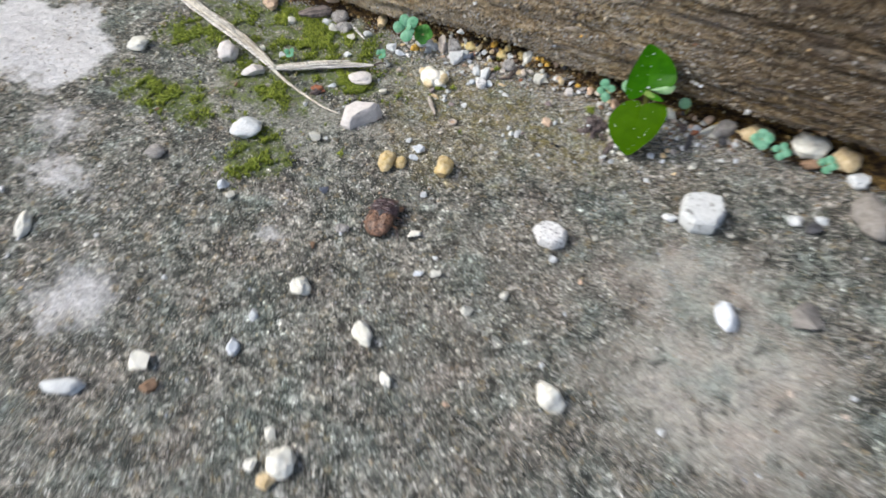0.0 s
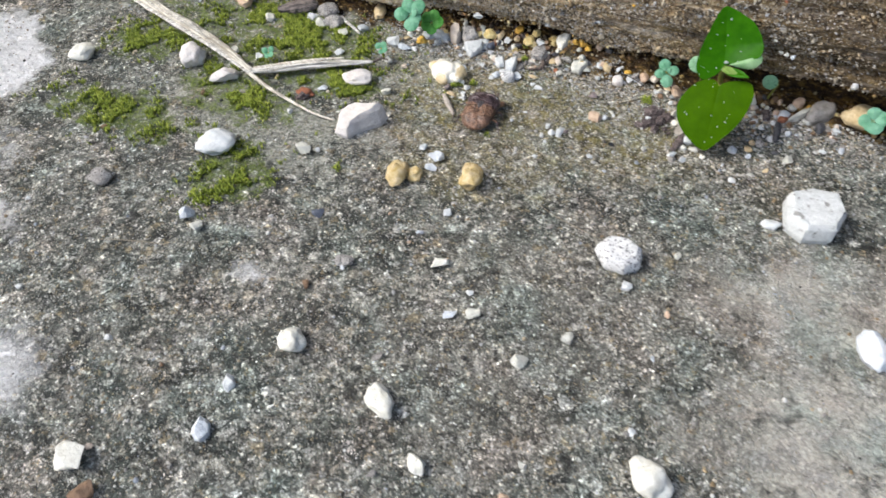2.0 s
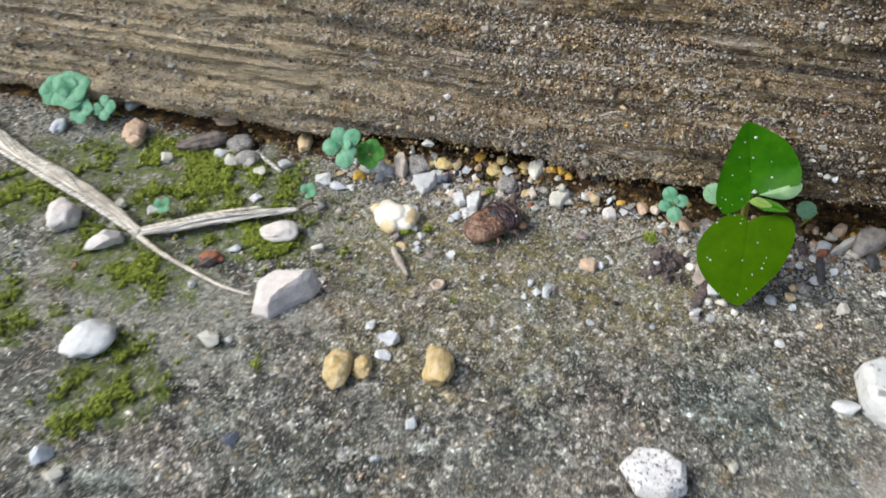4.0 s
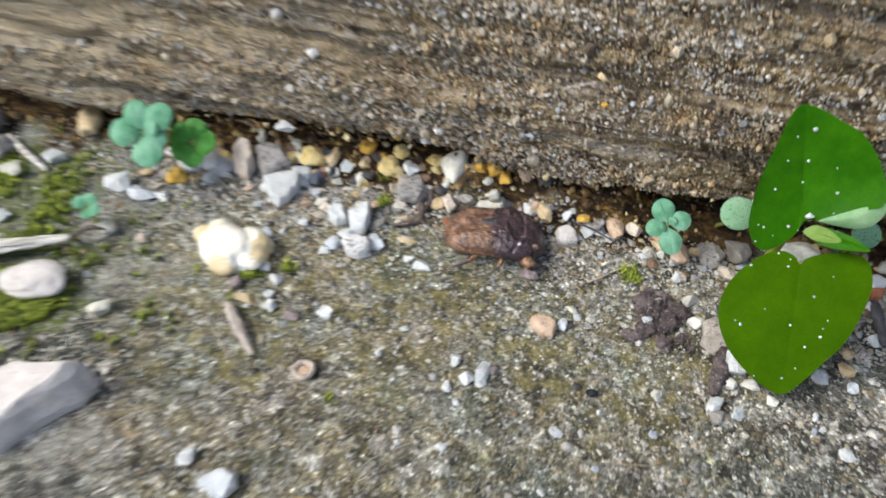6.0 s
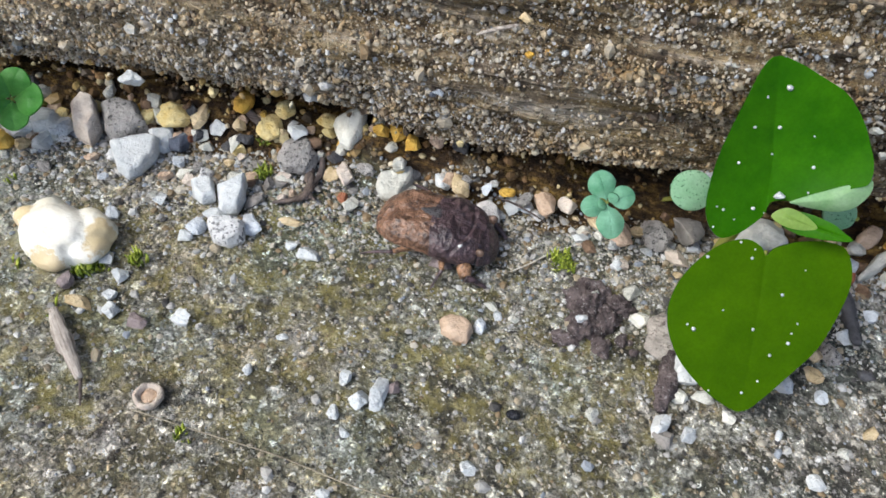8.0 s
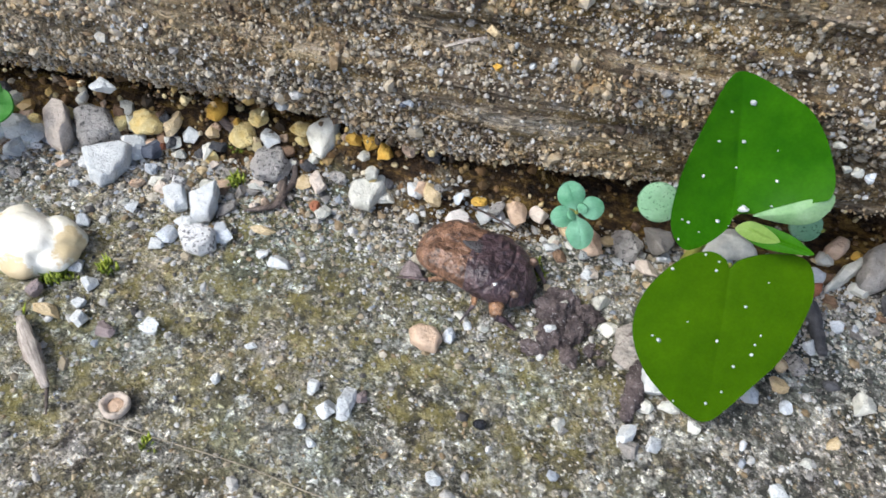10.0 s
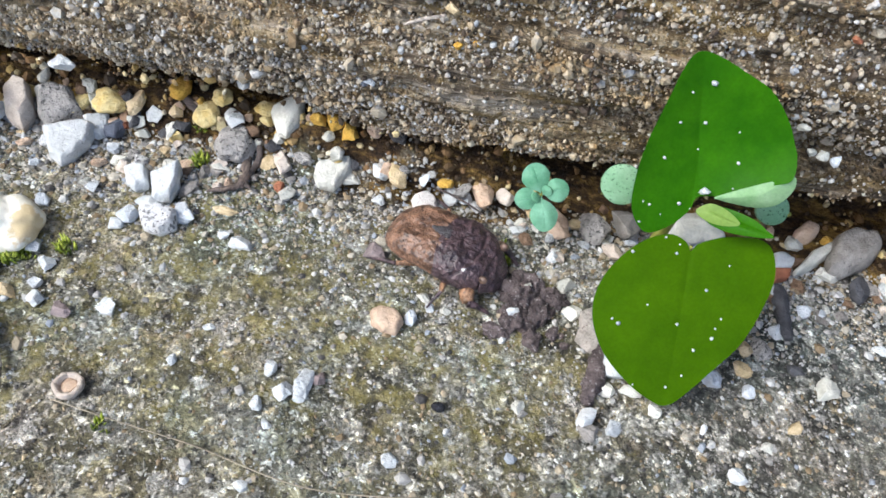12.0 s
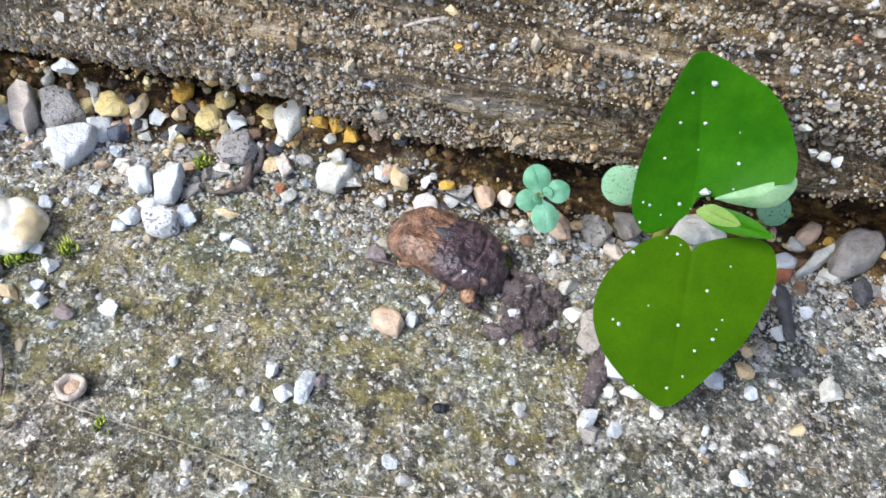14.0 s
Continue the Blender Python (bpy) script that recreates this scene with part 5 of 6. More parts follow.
def shaped_leaf(origin, axis, side, outline, heart, dome=0.3, fold=0.08, groove=0.12, ripple=0.08, thick=0.18, cup=None, rings=16, around=88):
    """A leaf blade drawn by its outline (across, along) in mm; heart: a point inside it on the midrib."""
    origin, axis, side = Vector(origin), Vector(axis).normalized(), Vector(side)
    side = (side - axis * side.dot(axis)).normalized()
    up = side.cross(axis)
    if up.dot(Vector((0, -0.6, 0.8))) < 0:
        up = -up
    n = len(outline)
    rim = []
    for k in range(around):
        w = k / around * n
        i, u = int(w), w - int(w)
        p0, p1, p2, p3 = (Vector(outline[(i + d) % n]) for d in (-1, 0, 1, 2))
        rim.append(0.5 * (2 * p1 + (p2 - p0) * u + (2 * p0 - 5 * p1 + 4 * p2 - p3) * u * u + (3 * p1 - p0 - 3 * p2 + p3) * u**3))
    mid = Vector(heart)
    size = max((p - mid).length for p in rim)

    def height(p, r):
        x, y = p.x / size, (p.y - mid.y) / size
        z = dome * (1 - r * r) + fold * size * abs(x) - groove * math.exp(-((x / 0.035) ** 2)) * (1 - 0.6 * r)
        vein = math.cos((y - 0.9 * abs(x)) * 11.0)
        z -= groove * 0.35 * max(vein, 0) ** 10 * min(abs(x) * 5, 1) * (1 - r * r)
        z += ripple * noise.noise(Vector((x * 1.8, y * 1.8, size)))
        return z + (cup(p.x, p.y) if cup else 0.0)

    bm = bmesh.new()
    skins = []
    for skin in (0, 1):
        rows = []
        for i in range(1, rings + 1):
            r = i / rings
            row = []
            for p in rim:
                q = mid + (p - mid) * r
                row.append(bm.verts.new(origin + side * q.x + axis * q.y + up * (height(q, r) - thick * skin * (1 - 0.3 * r**6))))
            rows.append(row)
        centre = bm.verts.new(origin + side * mid.x + axis * mid.y + up * (height(mid, 0) - thick * skin))
        for k in range(around):
            j = (k + 1) % around
            bm.faces.new((centre, rows[0][k], rows[0][j]))
            for r0, r1 in zip(rows, rows[1:]):
                bm.faces.new((r0[k], r1[k], r1[j], r0[j]))
        skins.append(rows[-1])
    for k in range(around):
        j = (k + 1) % around
        bm.faces.new((skins[0][k], skins[1][k], skins[1][j], skins[0][j]))
        for skin in skins:
            bm.edges.get((skin[k], skin[j])).smooth = False
    bmesh.ops.recalc_face_normals(bm, faces=bm.faces)
    return bm


def anchor(name, x, y, z, label, category, group=""):
    ob = new(name)
    ob.empty_display_size = 0.002
    ob.matrix_world = pose(x * MM, y * MM, z * MM)
    return tagged(ob, label, category, group)


def speck_bmesh(spots, seed):
    bm = bmesh.new()
    rng = np.random.RandomState(seed)
    for p in spots:
        r = rng.uniform(0.05, 0.12) * (1.7 if rng.rand() < 0.2 else 1)
        made = bmesh.ops.create_icosphere(bm, subdivisions=1, radius=r)
        for v in made["verts"]:
            v.co = Vector((v.co.x * rng.uniform(0.8, 1.3), v.co.y * rng.uniform(0.7, 1.4), v.co.z)) + Vector(p)
    return bm


def seedling():
    ox, oy = 25.0, -3.0
    root = anchor("seedling", ox, oy, float(ground_z(ox, oy)), "young seedling with glossy green leaves growing at the timber edge", "seedling")
    off = Vector((ox, oy, float(ground_z(ox, oy))))

    def rel(*p):
        return tuple(Vector(p) - off)

    part("stem", tube([rel(25, -3, -0.5), rel(24.9, -3.4, 5), rel(24.6, -5.0, 9.5), rel(24.8, -5.7, 11.5)], [0.6, 0.5, 0.42, 0.25]), STEM, root, "yellow green stem")
    heart_shape = [(0.0, 0.25), (-0.45, -0.35), (-1.6, -0.7), (-3.4, 0.1), (-5.05, 2.0), (-5.75, 4.0), (-5.55, 5.9), (-4.45, 7.9), (-2.5, 9.7), (-0.75, 10.7), (0.15, 10.85), (1.05, 10.2), (2.9, 7.9), (4.4, 5.7), (5.35, 2.9), (5.6, 1.1), (5.15, -0.5), (4.2, -1.1), (2.2, -1.0), (0.5, -0.35)]
    low = part("leaf", shaped_leaf(rel(24.93, -9.0, 10.1), (0.069, -0.684, -0.726), (0.998, 0.039, 0.057), heart_shape, (0, 4.6), 0.22, 0.02, 0.04, 0.16), LEAF_OLD, root, "large heart shaped glossy leaf dusted with sand")
    back_shape = [(-0.1, -0.2), (-0.5, -0.95), (-1.2, -1.55), (-2.2, -2.1), (-3.4, -2.3), (-4.15, -1.5), (-4.45, -0.2), (-4.15, 1.6), (-3.5, 3.65), (-2.2, 6.35), (-1.15, 8.4), (-0.25, 9.15), (1.1, 8.65), (2.8, 7.5), (4.1, 6.5), (5.15, 4.8), (5.7, 3.1), (5.65, 1.9), (5.2, 1.0), (4.3, 0.75), (2.75, 0.35), (1.2, -0.05)]
    upper = part("leaf", shaped_leaf(rel(24.72, -6.07, 12.1), (-0.25, 0.51, 0.828), (0.988, 0.122, 0.097), back_shape, (0.1, 3.0), -0.3, 0.12, 0.05, 0.14, cup=lambda x, y: 0.10 * max(x, 0) * max(3.2 - y, 0)), LEAF, root, "upright glossy leaf with a curled edge")
    curl_shape = [(0.7, -0.05), (2.7, 0.65), (4.3, 1.15), (5.3, 1.4), (5.45, 0.55), (4.7, -0.45), (3.6, -0.78), (2.2, -0.6), (0.9, -0.25)]
    part("curled_edge", shaped_leaf(rel(24.9, -6.8, 12.75), (-0.2, 0.40, 0.89), (0.988, 0.122, 0.097), curl_shape, (3.2, 0.2), 0.3, 0.06, 0.0, 0.05, 0.15, rings=8, around=48), LEAF_SHEEN, root, "curled leaf edge with its sky sheen painted pale")
    part("petiole", tube([rel(25, -3.4, 0.8), rel(24.9, -6.4, 3.0), rel(24.9, -8.6, 7.0), rel(24.93, -8.85, 10.0)], [0.34, 0.3, 0.26, 0.14]), STEM, root, "yellow green leaf stalk")
    bud_shape = [(-0.1, -0.2), (0.62, 0.9), (0.62, 2.8), (0.3, 3.8), (-0.05, 4.45), (-0.5, 3.1), (-0.75, 1.6), (-0.6, 0.4)]
    part("young_leaf", shaped_leaf(rel(25.08, -7.46, 12.1), (0.868, -0.449, 0.213), (0.147, 0.641, 0.753), bud_shape, (0, 2.0), 0.12, 0.2, 0.1, 0.04, 0.15, rings=8, around=48), LEAF, root, "small green young leaf")
    sheath_shape = [(-0.3, -0.5), (0.5, 0.1), (0.55, 1.2), (0.1, 2.3), (-0.45, 1.4), (-0.6, 0.3)]
    part("young_leaf", shaped_leaf(rel(25.0, -7.6, 12.35), (0.868, -0.449, 0.113), (0.147, 0.641, 0.753), sheath_shape, (0, 0.9), 0.15, 0.15, 0.08, 0.04, 0.15, rings=8, around=40), LEAF_PALE, root, "folded pale bud leaf")
    lump = stone_bmesh(0.42, 0.26, 0.22, 41, True)
    bmesh.ops.translate(lump, vec=rel(24.9, -6.35, 12.75), verts=lump.verts)
    part("sand_grain", lump, STONES["white"][1], root, "white sand grain caught in the leaf axil")
    for leaf, seed, n, dots in ((low, 3, 17, None), (upper, 9, 15, None)):
        rng = np.random.RandomState(seed)
        me = leaf.data
        top = [p for p in me.polygons if p.normal.dot(Vector((0, -0.72, 0.69))) > 0.4]
        size = np.array([p.area for p in top])
        picks = rng.choice(len(top), n, replace=False, p=size / size.sum())
        part("sand_specks", speck_bmesh([top[k].center / MM + top[k].normal * 0.05 for k in picks], seed), STONES["white"][1], leaf, "white sand specks on the leaf")
    return root


def rosette(x, y, z, leaves, label, tilt=(0, 0), seed=0, name="sprout", mat=None, size=1.0):
    """A small sprout: rounded leaves round a short stalk."""
    rng = np.random.RandomState(seed)
    back = y + 0.8 * z if z > 3 else y + 0.6
    g = float(ground_z(x, back))
    root = anchor(name, x, back, g, label, "sprout", "small sprouts along the timber")
    top = Vector((tilt[0], y - back + tilt[1], z - g))
    part("stem", tube([(0, 0, -0.3), tuple(top * 0.5), tuple(top)], [0.2, 0.2, 0.16]), STEM, root, "thin pale stem")
    facing = Vector((0.05, -0.62, 0.78)).normalized()
    right = Vector((1, 0, 0))
    up = facing.cross(right).normalized()
    for turn, length, width, lift in leaves:
        a = radians(turn)
        d = (right * math.cos(a) + up * math.sin(a) + facing * lift).normalized()
        side = facing.cross(d) * -1
        side.normalize()
        full, w = length * size, width * size
        spoon = [(0, -0.02 * full), (-0.12 * w, 0.08 * full), (-0.72 * w, 0.24 * full), (-1.08 * w, 0.52 * full), (-0.86 * w, 0.80 * full), (-0.42 * w, 0.96 * full), (0, 1.0 * full), (0.42 * w, 0.97 * full), (0.86 * w, 0.80 * full), (1.08 * w, 0.52 * full), (0.72 * w, 0.24 * full), (0.12 * w, 0.08 * full)]
        stretch = rng.uniform(0.9, 1.1)
        spoon = [(p * stretch, q) for p, q in spoon]
        base = top + d * 0.1 * size
        part("leaf", shaped_leaf(tuple(base), tuple(d), tuple(side), spoon, (0, 0.6 * full), 0.12 * full, 0.05, 0.04, 0.06 * full, 0.2 * size, rings=7, around=36), mat or SPROUT, root)
    return root


def build_sprouts():
    rosette(15.5, -2.6, 5.6, [(118, 1.9, 0.82, 0.1), (28, 1.65, 0.66, 0.05), (-72, 2.15, 0.9, 0.1), (205, 1.55, 0.66, 0.1), (50, 0.7, 0.36, 0.8), (215, 0.7, 0.34, 0.9)], "tiny four leaved blue green sprout", (0, -0.2), 1, size=1.22)
    rosette(-34.0, -4.0, 6.5, [(122, 2.5, 1.0, 0.1), (52, 2.8, 1.15, 0.15), (192, 2.5, 1.05, 0.1), (-62, 2.8, 1.2, 0.1), (25, 1.35, 0.62, 0.5), (205, 1.35, 0.62, 0.6), (-15, 1.9, 0.8, 0.0)], "blue green sprout with rounded fleshy leaves", (0, -0.6), 2, size=1.22)
    rosette(-30.6, -2.0, 4.2, [(80, 1.8, 0.9, 0.3), (10, 1.9, 0.9, 0.2), (-70, 1.8, 0.85, 0.1), (150, 1.7, 0.85, 0.3), (225, 1.6, 0.8, 0.1)], "small green sprout beside a larger one", (0, -0.4), 3, mat=SPROUT_GREEN, size=1.3)
    rosette(-86.5, -1.0, 6.0, [(100, 3.2, 1.5, 0.2), (45, 3.4, 1.6, 0.1), (-10, 3.0, 1.4, 0.2), (-65, 3.2, 1.6, 0.1), (-120, 3.0, 1.4, 0.1), (165, 3.2, 1.5, 0.2), (70, 1.6, 0.9, 0.7), (230, 1.8, 0.9, 0.6)], "clump of blue green rounded leaves at the timber", (0, -0.8), 4, size=1.15)
    rosette(-90.5, -1.5, 5.0, [(110, 2.8, 1.4, 0.2), (30, 2.6, 1.3, 0.3), (-40, 2.8, 1.4, 0.1), (-110, 2.6, 1.2, 0.1), (180, 2.8, 1.3, 0.1), (60, 1.4, 0.8, 0.7)], "blue green sprout crowded against a clump", (0, -0.6), 14)
    rosette(-84.0, -3.5, 3.6, [(80, 2.4, 1.2, 0.2), (10, 2.6, 1.2, 0.2), (-70, 2.4, 1.2, 0.1), (160, 2.2, 1.1, 0.2), (235, 2.2, 1.0, 0.1)], "low blue green sprout under a clump", (0, -0.5), 15)
    rosette(-80.0, -2.5, 4.0, [(90, 2.2, 1.0, 0.2), (20, 2.4, 1.1, 0.1), (-60, 2.2, 1.0, 0.1), (200, 2.0, 1.0, 0.2)], "small blue green sprout beside a clump", (0, -0.4), 5)
    rosette(-37.0, -11.5, 2.6, [(70, 1.5, 0.7, 0.2), (-10, 1.6, 0.7, 0.2), (160, 1.5, 0.7, 0.2), (-80, 1.3, 0.6, 0.1)], "small bluish sprout growing in moss", (0, -0.2), 6, size=0.85)
    rosette(-57.0, -20.5, 2.2, [(60, 1.6, 0.7, 0.2), (-20, 1.5, 0.6, 0.2), (170, 1.6, 0.7, 0.2), (-100, 1.3, 0.6, 0.1)], "small bluish sprout growing in moss", (0, -0.2), 7, size=0.85)
    rosette(50.0, -1.0, 4.5, [(100, 2.2, 1.0, 0.2), (30, 2.4, 1.1, 0.1), (-60, 2.2, 1.1, 0.1), (190, 2.2, 1.0, 0.1), (250, 1.8, 0.9, 0.1)], "blue green sprout beside a cream pebble", (0, -0.4), 8)
    rosette(54.5, -1.5, 3.5, [(80, 1.9, 0.9, 0.2), (0, 2.0, 0.9, 0.1), (-80, 1.9, 0.9, 0.1), (170, 1.8, 0.8, 0.1)], "small blue green sprout beside another", (0, -0.4), 9)
    rosette(64.0, -1.0, 3.5, [(80, 1.9, 0.9, 0.2), (0, 2.0, 0.9, 0.1), (-80, 1.9, 0.9, 0.1), (170, 1.8, 0.8, 0.1)], "small blue green sprout by the timber", (0, -0.4), 10)
    for x, y, z, r, label in ((20.5, -4.0, 9.4, 1.55, "round speckled seed leaf on a thin stalk"), (32.6, -1.2, 7.2, 1.3, "round seed leaf half hidden behind the seedling")):
        g = float(ground_z(x + 0.6, 2.5))
        root = anchor("cotyledon", x + 0.6, 2.5, g, label, "seed leaf")
        top = Vector((r - 0.6, y - 2.5, z - g))
        part("stem", tube([(0, 0, -0.3), tuple(top * 0.5), tuple(top)], [0.2, 0.2, 0.18]), STEM, root, "thin pale stem")
        part("leaf", leaf_bmesh(tuple(top), tuple(top + Vector((-2 * r, 0, 0.25))), (0.05, 0.62, 0.78), r * 0.92, r * 0.92, -0.02, 0.08, 0.0, 0, 0, 0.28, 0.5, 0.0, True), COTYLEDON, root)


# ---------------------------------------------------------------- litter
def litter(name, bm, mat, label, category, x=0, y=0, z=0):
    ob = part(name, bm, mat, None, label)
    ob.matrix_world = pose(x * MM, y * MM, z * MM)
    return tagged(ob, category=category)


def build_litter():
    # forked dry grass stem
    root = anchor("dry_grass_stem", -57.4, -26.4, float(ground_z(-57.4, -26.4)), "forked dry straw stem lying on moss and concrete", "dry stem")
    ox, oy, oz = root.matrix_world.translation / MM

    def rel(*p):
        return (p[0] - ox, p[1] - oy, p[2] - oz)

    part("stem", tube([rel(-106, -6, 1.4), rel(-93.5, -13.8, 1.6), rel(-81.3, -17.6, 1.7), rel(-69, -21.4, 1.6), rel(-57.5, -26.4, 1.4)], [1.2, 1.4, 1.5, 1.3, 0.8], 14, 0.34, 0.18, 1), STRAW, root, "broad bleached straw")
    part("stem", tube([rel(-94, -15.2, 1.9), rel(-81, -19.4, 2.2), rel(-69, -23.0, 2.1), rel(-57.5, -26.9, 1.5)], [0.3, 0.5, 0.5, 0.3], 8, 0.6, 0.1, 5), STRAW_GREY, root, "split grey straw")
    part("branch", tube([rel(-58, -26.2, 1.3), rel(-48.5, -20.4, 1.3), rel(-42.4, -17.0, 1.3), rel(-37.6, -14.3, 1.0)], [0.85, 1.05, 0.9, 0.35], 12, 0.38, 0.2, 2), STRAW_GREY, root, "grey flattened straw branch")
    part("branch", tube([rel(-57.6, -25.4, 1.5), rel(-48.6, -19.2, 1.6), rel(-43.0, -16.0, 1.6)], [0.4, 0.4, 0.2], 8, 0.7, 0.1, 6), STRAW, root, "pale straw sliver")
    for k in range(6):
        d = 0.55 * (k - 2.5) / 2.5
        part("strand", tube([rel(-104 + 3 * k, -6.6 - 1.6 * k + d, 2.0), rel(-90 + 2 * k, -15.0 + d - 0.6 * k, 2.2), rel(-76, -19.2 + d, 2.3), rel(-60 - k, -25.4 + d, 1.9)], [0.1, 0.2, 0.2, 0.1], 6, 0.7, 0.1, 20 + k), STRAW_GREY if k % 2 else STRAW, root)
    for k in range(4):
        d = 0.3 * (k - 1.5)
        part("strand", tube([rel(-57 + k, -25.6 + d, 1.6), rel(-48.5, -20.3 + d, 1.9), rel(-40 - 2 * k, -15.8 - 1.2 * k + d, 1.7)], [0.1, 0.17, 0.08], 6, 0.7, 0.1, 30 + k), STRAW if k % 2 else STRAW_GREY, root)
    part("tail", tube([rel(-58.5, -26.3, 1.3), rel(-52.5, -28.6, 1.0), rel(-47.5, -30.0, 0.8), rel(-41.0, -31.6, 0.7), rel(-36.2, -32.0, 0.8)], [0.5, 0.4, 0.3, 0.24, 0.18], 8, 0.9, 0.06, 3), STRAW, root, "thin pale straw end")
    part("tail", tube([rel(-37.6, -14.3, 1.0), rel(-36.4, -13.0, 1.3), rel(-35.2, -12.6, 1.0)], [0.28, 0.22, 0.12], 7, 1, 0.05, 4), ROOT, root, "dark bent straw end")

    def on_ground(points, lift):
        return [(x, y, float(ground_z(x, y)) + lift) for x, y in points]

    litter("plant_fibre", tube(on_ground([(-23.4, -22.5), (-23.9, -25), (-22.7, -28.9), (-21.0, -31.4), (-19.2, -33.0)], 0.2), [0.045, 0.045, 0.045, 0.045, 0.045], 6), HAIR, "thin pale plant fibre curved on the concrete", "fibre")
    litter("plant_fibre", tube(on_ground([(-13.5, -23.4), (-9.2, -24.0), (-3.5, -24.7), (1.1, -25.6), (4.7, -25.9), (9.6, -25.4), (17, -24.0)], 0.3), [0.045, 0.045, 0.045, 0.045, 0.045, 0.04, 0.04], 6), HAIR, "long thin straw fibre lying on the concrete", "fibre")
    litter("plant_fibre", tube(on_ground([(-4.5, -33.2), (2, -36.0), (8, -38.5), (16, -40.2)], 0.3), [0.05, 0.06, 0.06, 0.05], 6), HAIR, "thin straw fibre lying on the concrete", "fibre")
    litter("plant_fibre", tube(on_ground([(9.5, -6.8), (10.8, -5.8), (12.3, -4.4), (14.1, -3.2)], 0.35), [0.05, 0.07, 0.08, 0.05], 6), STRAW, "short pale straw bit lying on sand", "fibre")
    litter("plant_fibre", tube(on_ground([(-56.8, -71.0), (-51.7, -69.2), (-46.3, -67.8)], 0.3), [0.06, 0.07, 0.06], 6), HAIR, "thin fibre lying on the concrete", "fibre")
    litter("wood_splinter", tube(on_ground([(-51.2, -2.6), (-47.6, -4.9), (-44.8, -6.4)], 0.9), [0.3, 0.42, 0.2], 8, 0.6, 0.2, 17), STRAW_GREY, "short pale straw splinter near the timber", "splinter")
    litter("wood_splinter", tube([(3.7, -0.9, 16.7), (5.0, -1.0, 17.5), (6.3, -0.9, 18.0)], [0.12, 0.2, 0.12], 7, 0.7, 0.15, 18), SPLINTER, "small brown splinter caught on the timber", "splinter")
    litter("wood_splinter", tube([(11.9, -0.9, 16.6), (12.4, -0.95, 16.1)], [0.1, 0.13], 6, 0.7, 0.1, 19), STONES["white"][1], "tiny white sliver on the timber", "splinter")
    scrap = lump_bmesh(1.5, 1.0, 0.8, 71, 4, 0.6)
    litter("leaf_scrap", scrap, STONES["brick"][1], "reddish brown shrivelled leaf scrap on moss", "leaf scrap", -45.4, -26.6, float(ground_z(-45.4, -26.6)) + 0.5)
    litter("root_bit", tube([(6.2, 0.7, 1.6), (7.5, -0.1, 1.2), (8.8, -0.6, 1.3), (10.4, -1.2, 1.2), (11.8, -1.7, 0.9)], [0.06, 0.10, 0.09, 0.09, 0.05], 6), ROOT, "thin dark rootlet on white stone chips", "rootlet")
    litter("root_bit", tube(on_ground([(-9.6, 2.2), (-8.4, 0.6), (-7.6, -1.2), (-7.5, -3.2), (-8.8, -4.3)], 0.5), [0.35, 0.46, 0.4, 0.34, 0.16], 9, 0.8, 0.35, 5), ROOT_CROSS, "crooked dark root fragment among gravel", "root")
    litter("root_bit", tube(on_ground([(-7.2, 1.0), (-6.9, -0.6), (-7.4, -2.6), (-6.6, -3.6)], 0.5), [0.2, 0.3, 0.26, 0.1], 7, 0.8, 0.3, 15), ROOT, "thin dark root fragment among gravel", "root")
    litter("root_bit", tube(on_ground([(-9.8, -4.6), (-8.6, -4.0), (-7.2, -3.4)], 0.4), [0.14, 0.24, 0.12], 7, 0.8, 0.3, 16), ROOT, "short dark root fragment among gravel", "root")
    litter("root_bit", tube(on_ground([(-15.2, 3.6), (-13.2, 2.2), (-11.6, 1.4)], 0.8), [0.3, 0.4, 0.25], 7, 0.8, 0.2, 7), ROOT, "dark root fragment under the timber", "root")
    litter("bark_piece", tube(on_ground([(21.9, -11.4), (21.5, -13.4), (20.9, -16.5)], 0.5), [0.55, 0.72, 0.4], 12, 0.6, 0.5, 8), HUMUS, "dark brown bark splinter beside pebbles", "bark")
    litter("bark_piece", tube(on_ground([(36.0, -2.6), (36.2, -5.0), (36.3, -7.6)], 0.5), [0.45, 0.7, 0.35], 9, 0.7, 0.3, 9), STONES["dark"][1], "dark slate coloured wood splinter", "splinter")
    litter("bark_piece", tube(on_ground([(-64.6, -5.6), (-62.0, -3.6), (-59.6, -1.8), (-57.8, -0.6)], 1.0), [0.6, 1.8, 2.0, 0.9], 14, 0.55, 0.22, 12), BARK, "grey brown ridged bark piece lying by the timber", "bark")
    litter("wood_splinter", tube(on_ground([(-21.2, -17.6), (-19.4, -19.8), (-17.2, -22.2)], 0.8), [0.3, 0.6, 0.25], 8, 0.6, 0.2, 10), SPLINTER, "pale grey wood splinter on the concrete", "splinter")
    litter("wood_splinter", tube(on_ground([(-17.4, -21.9), (-16.6, -23.8)], 0.4), [0.16, 0.06], 6), ROOT, "thin dark splinter end", "splinter")
    # crumbly soil
    rng = np.random.RandomState(31)
    heap = [(15.4, -8.4, 1.4, 1.1, 0.9), (15.2, -10.6, 1.0, 1.1, 0.7), (17.0, -9.6, 1.2, 0.9, 0.7), (16.4, -7.2, 1.0, 0.8, 0.6), (14.0, -11.8, 0.9, 0.6, 0.4), (18.4, -8.2, 0.8, 0.7, 0.5), (-45.4, -27.3, 1.3, 0.9, 0.8), (33.8, -1.0, 1.2, 0.9, 0.6)]
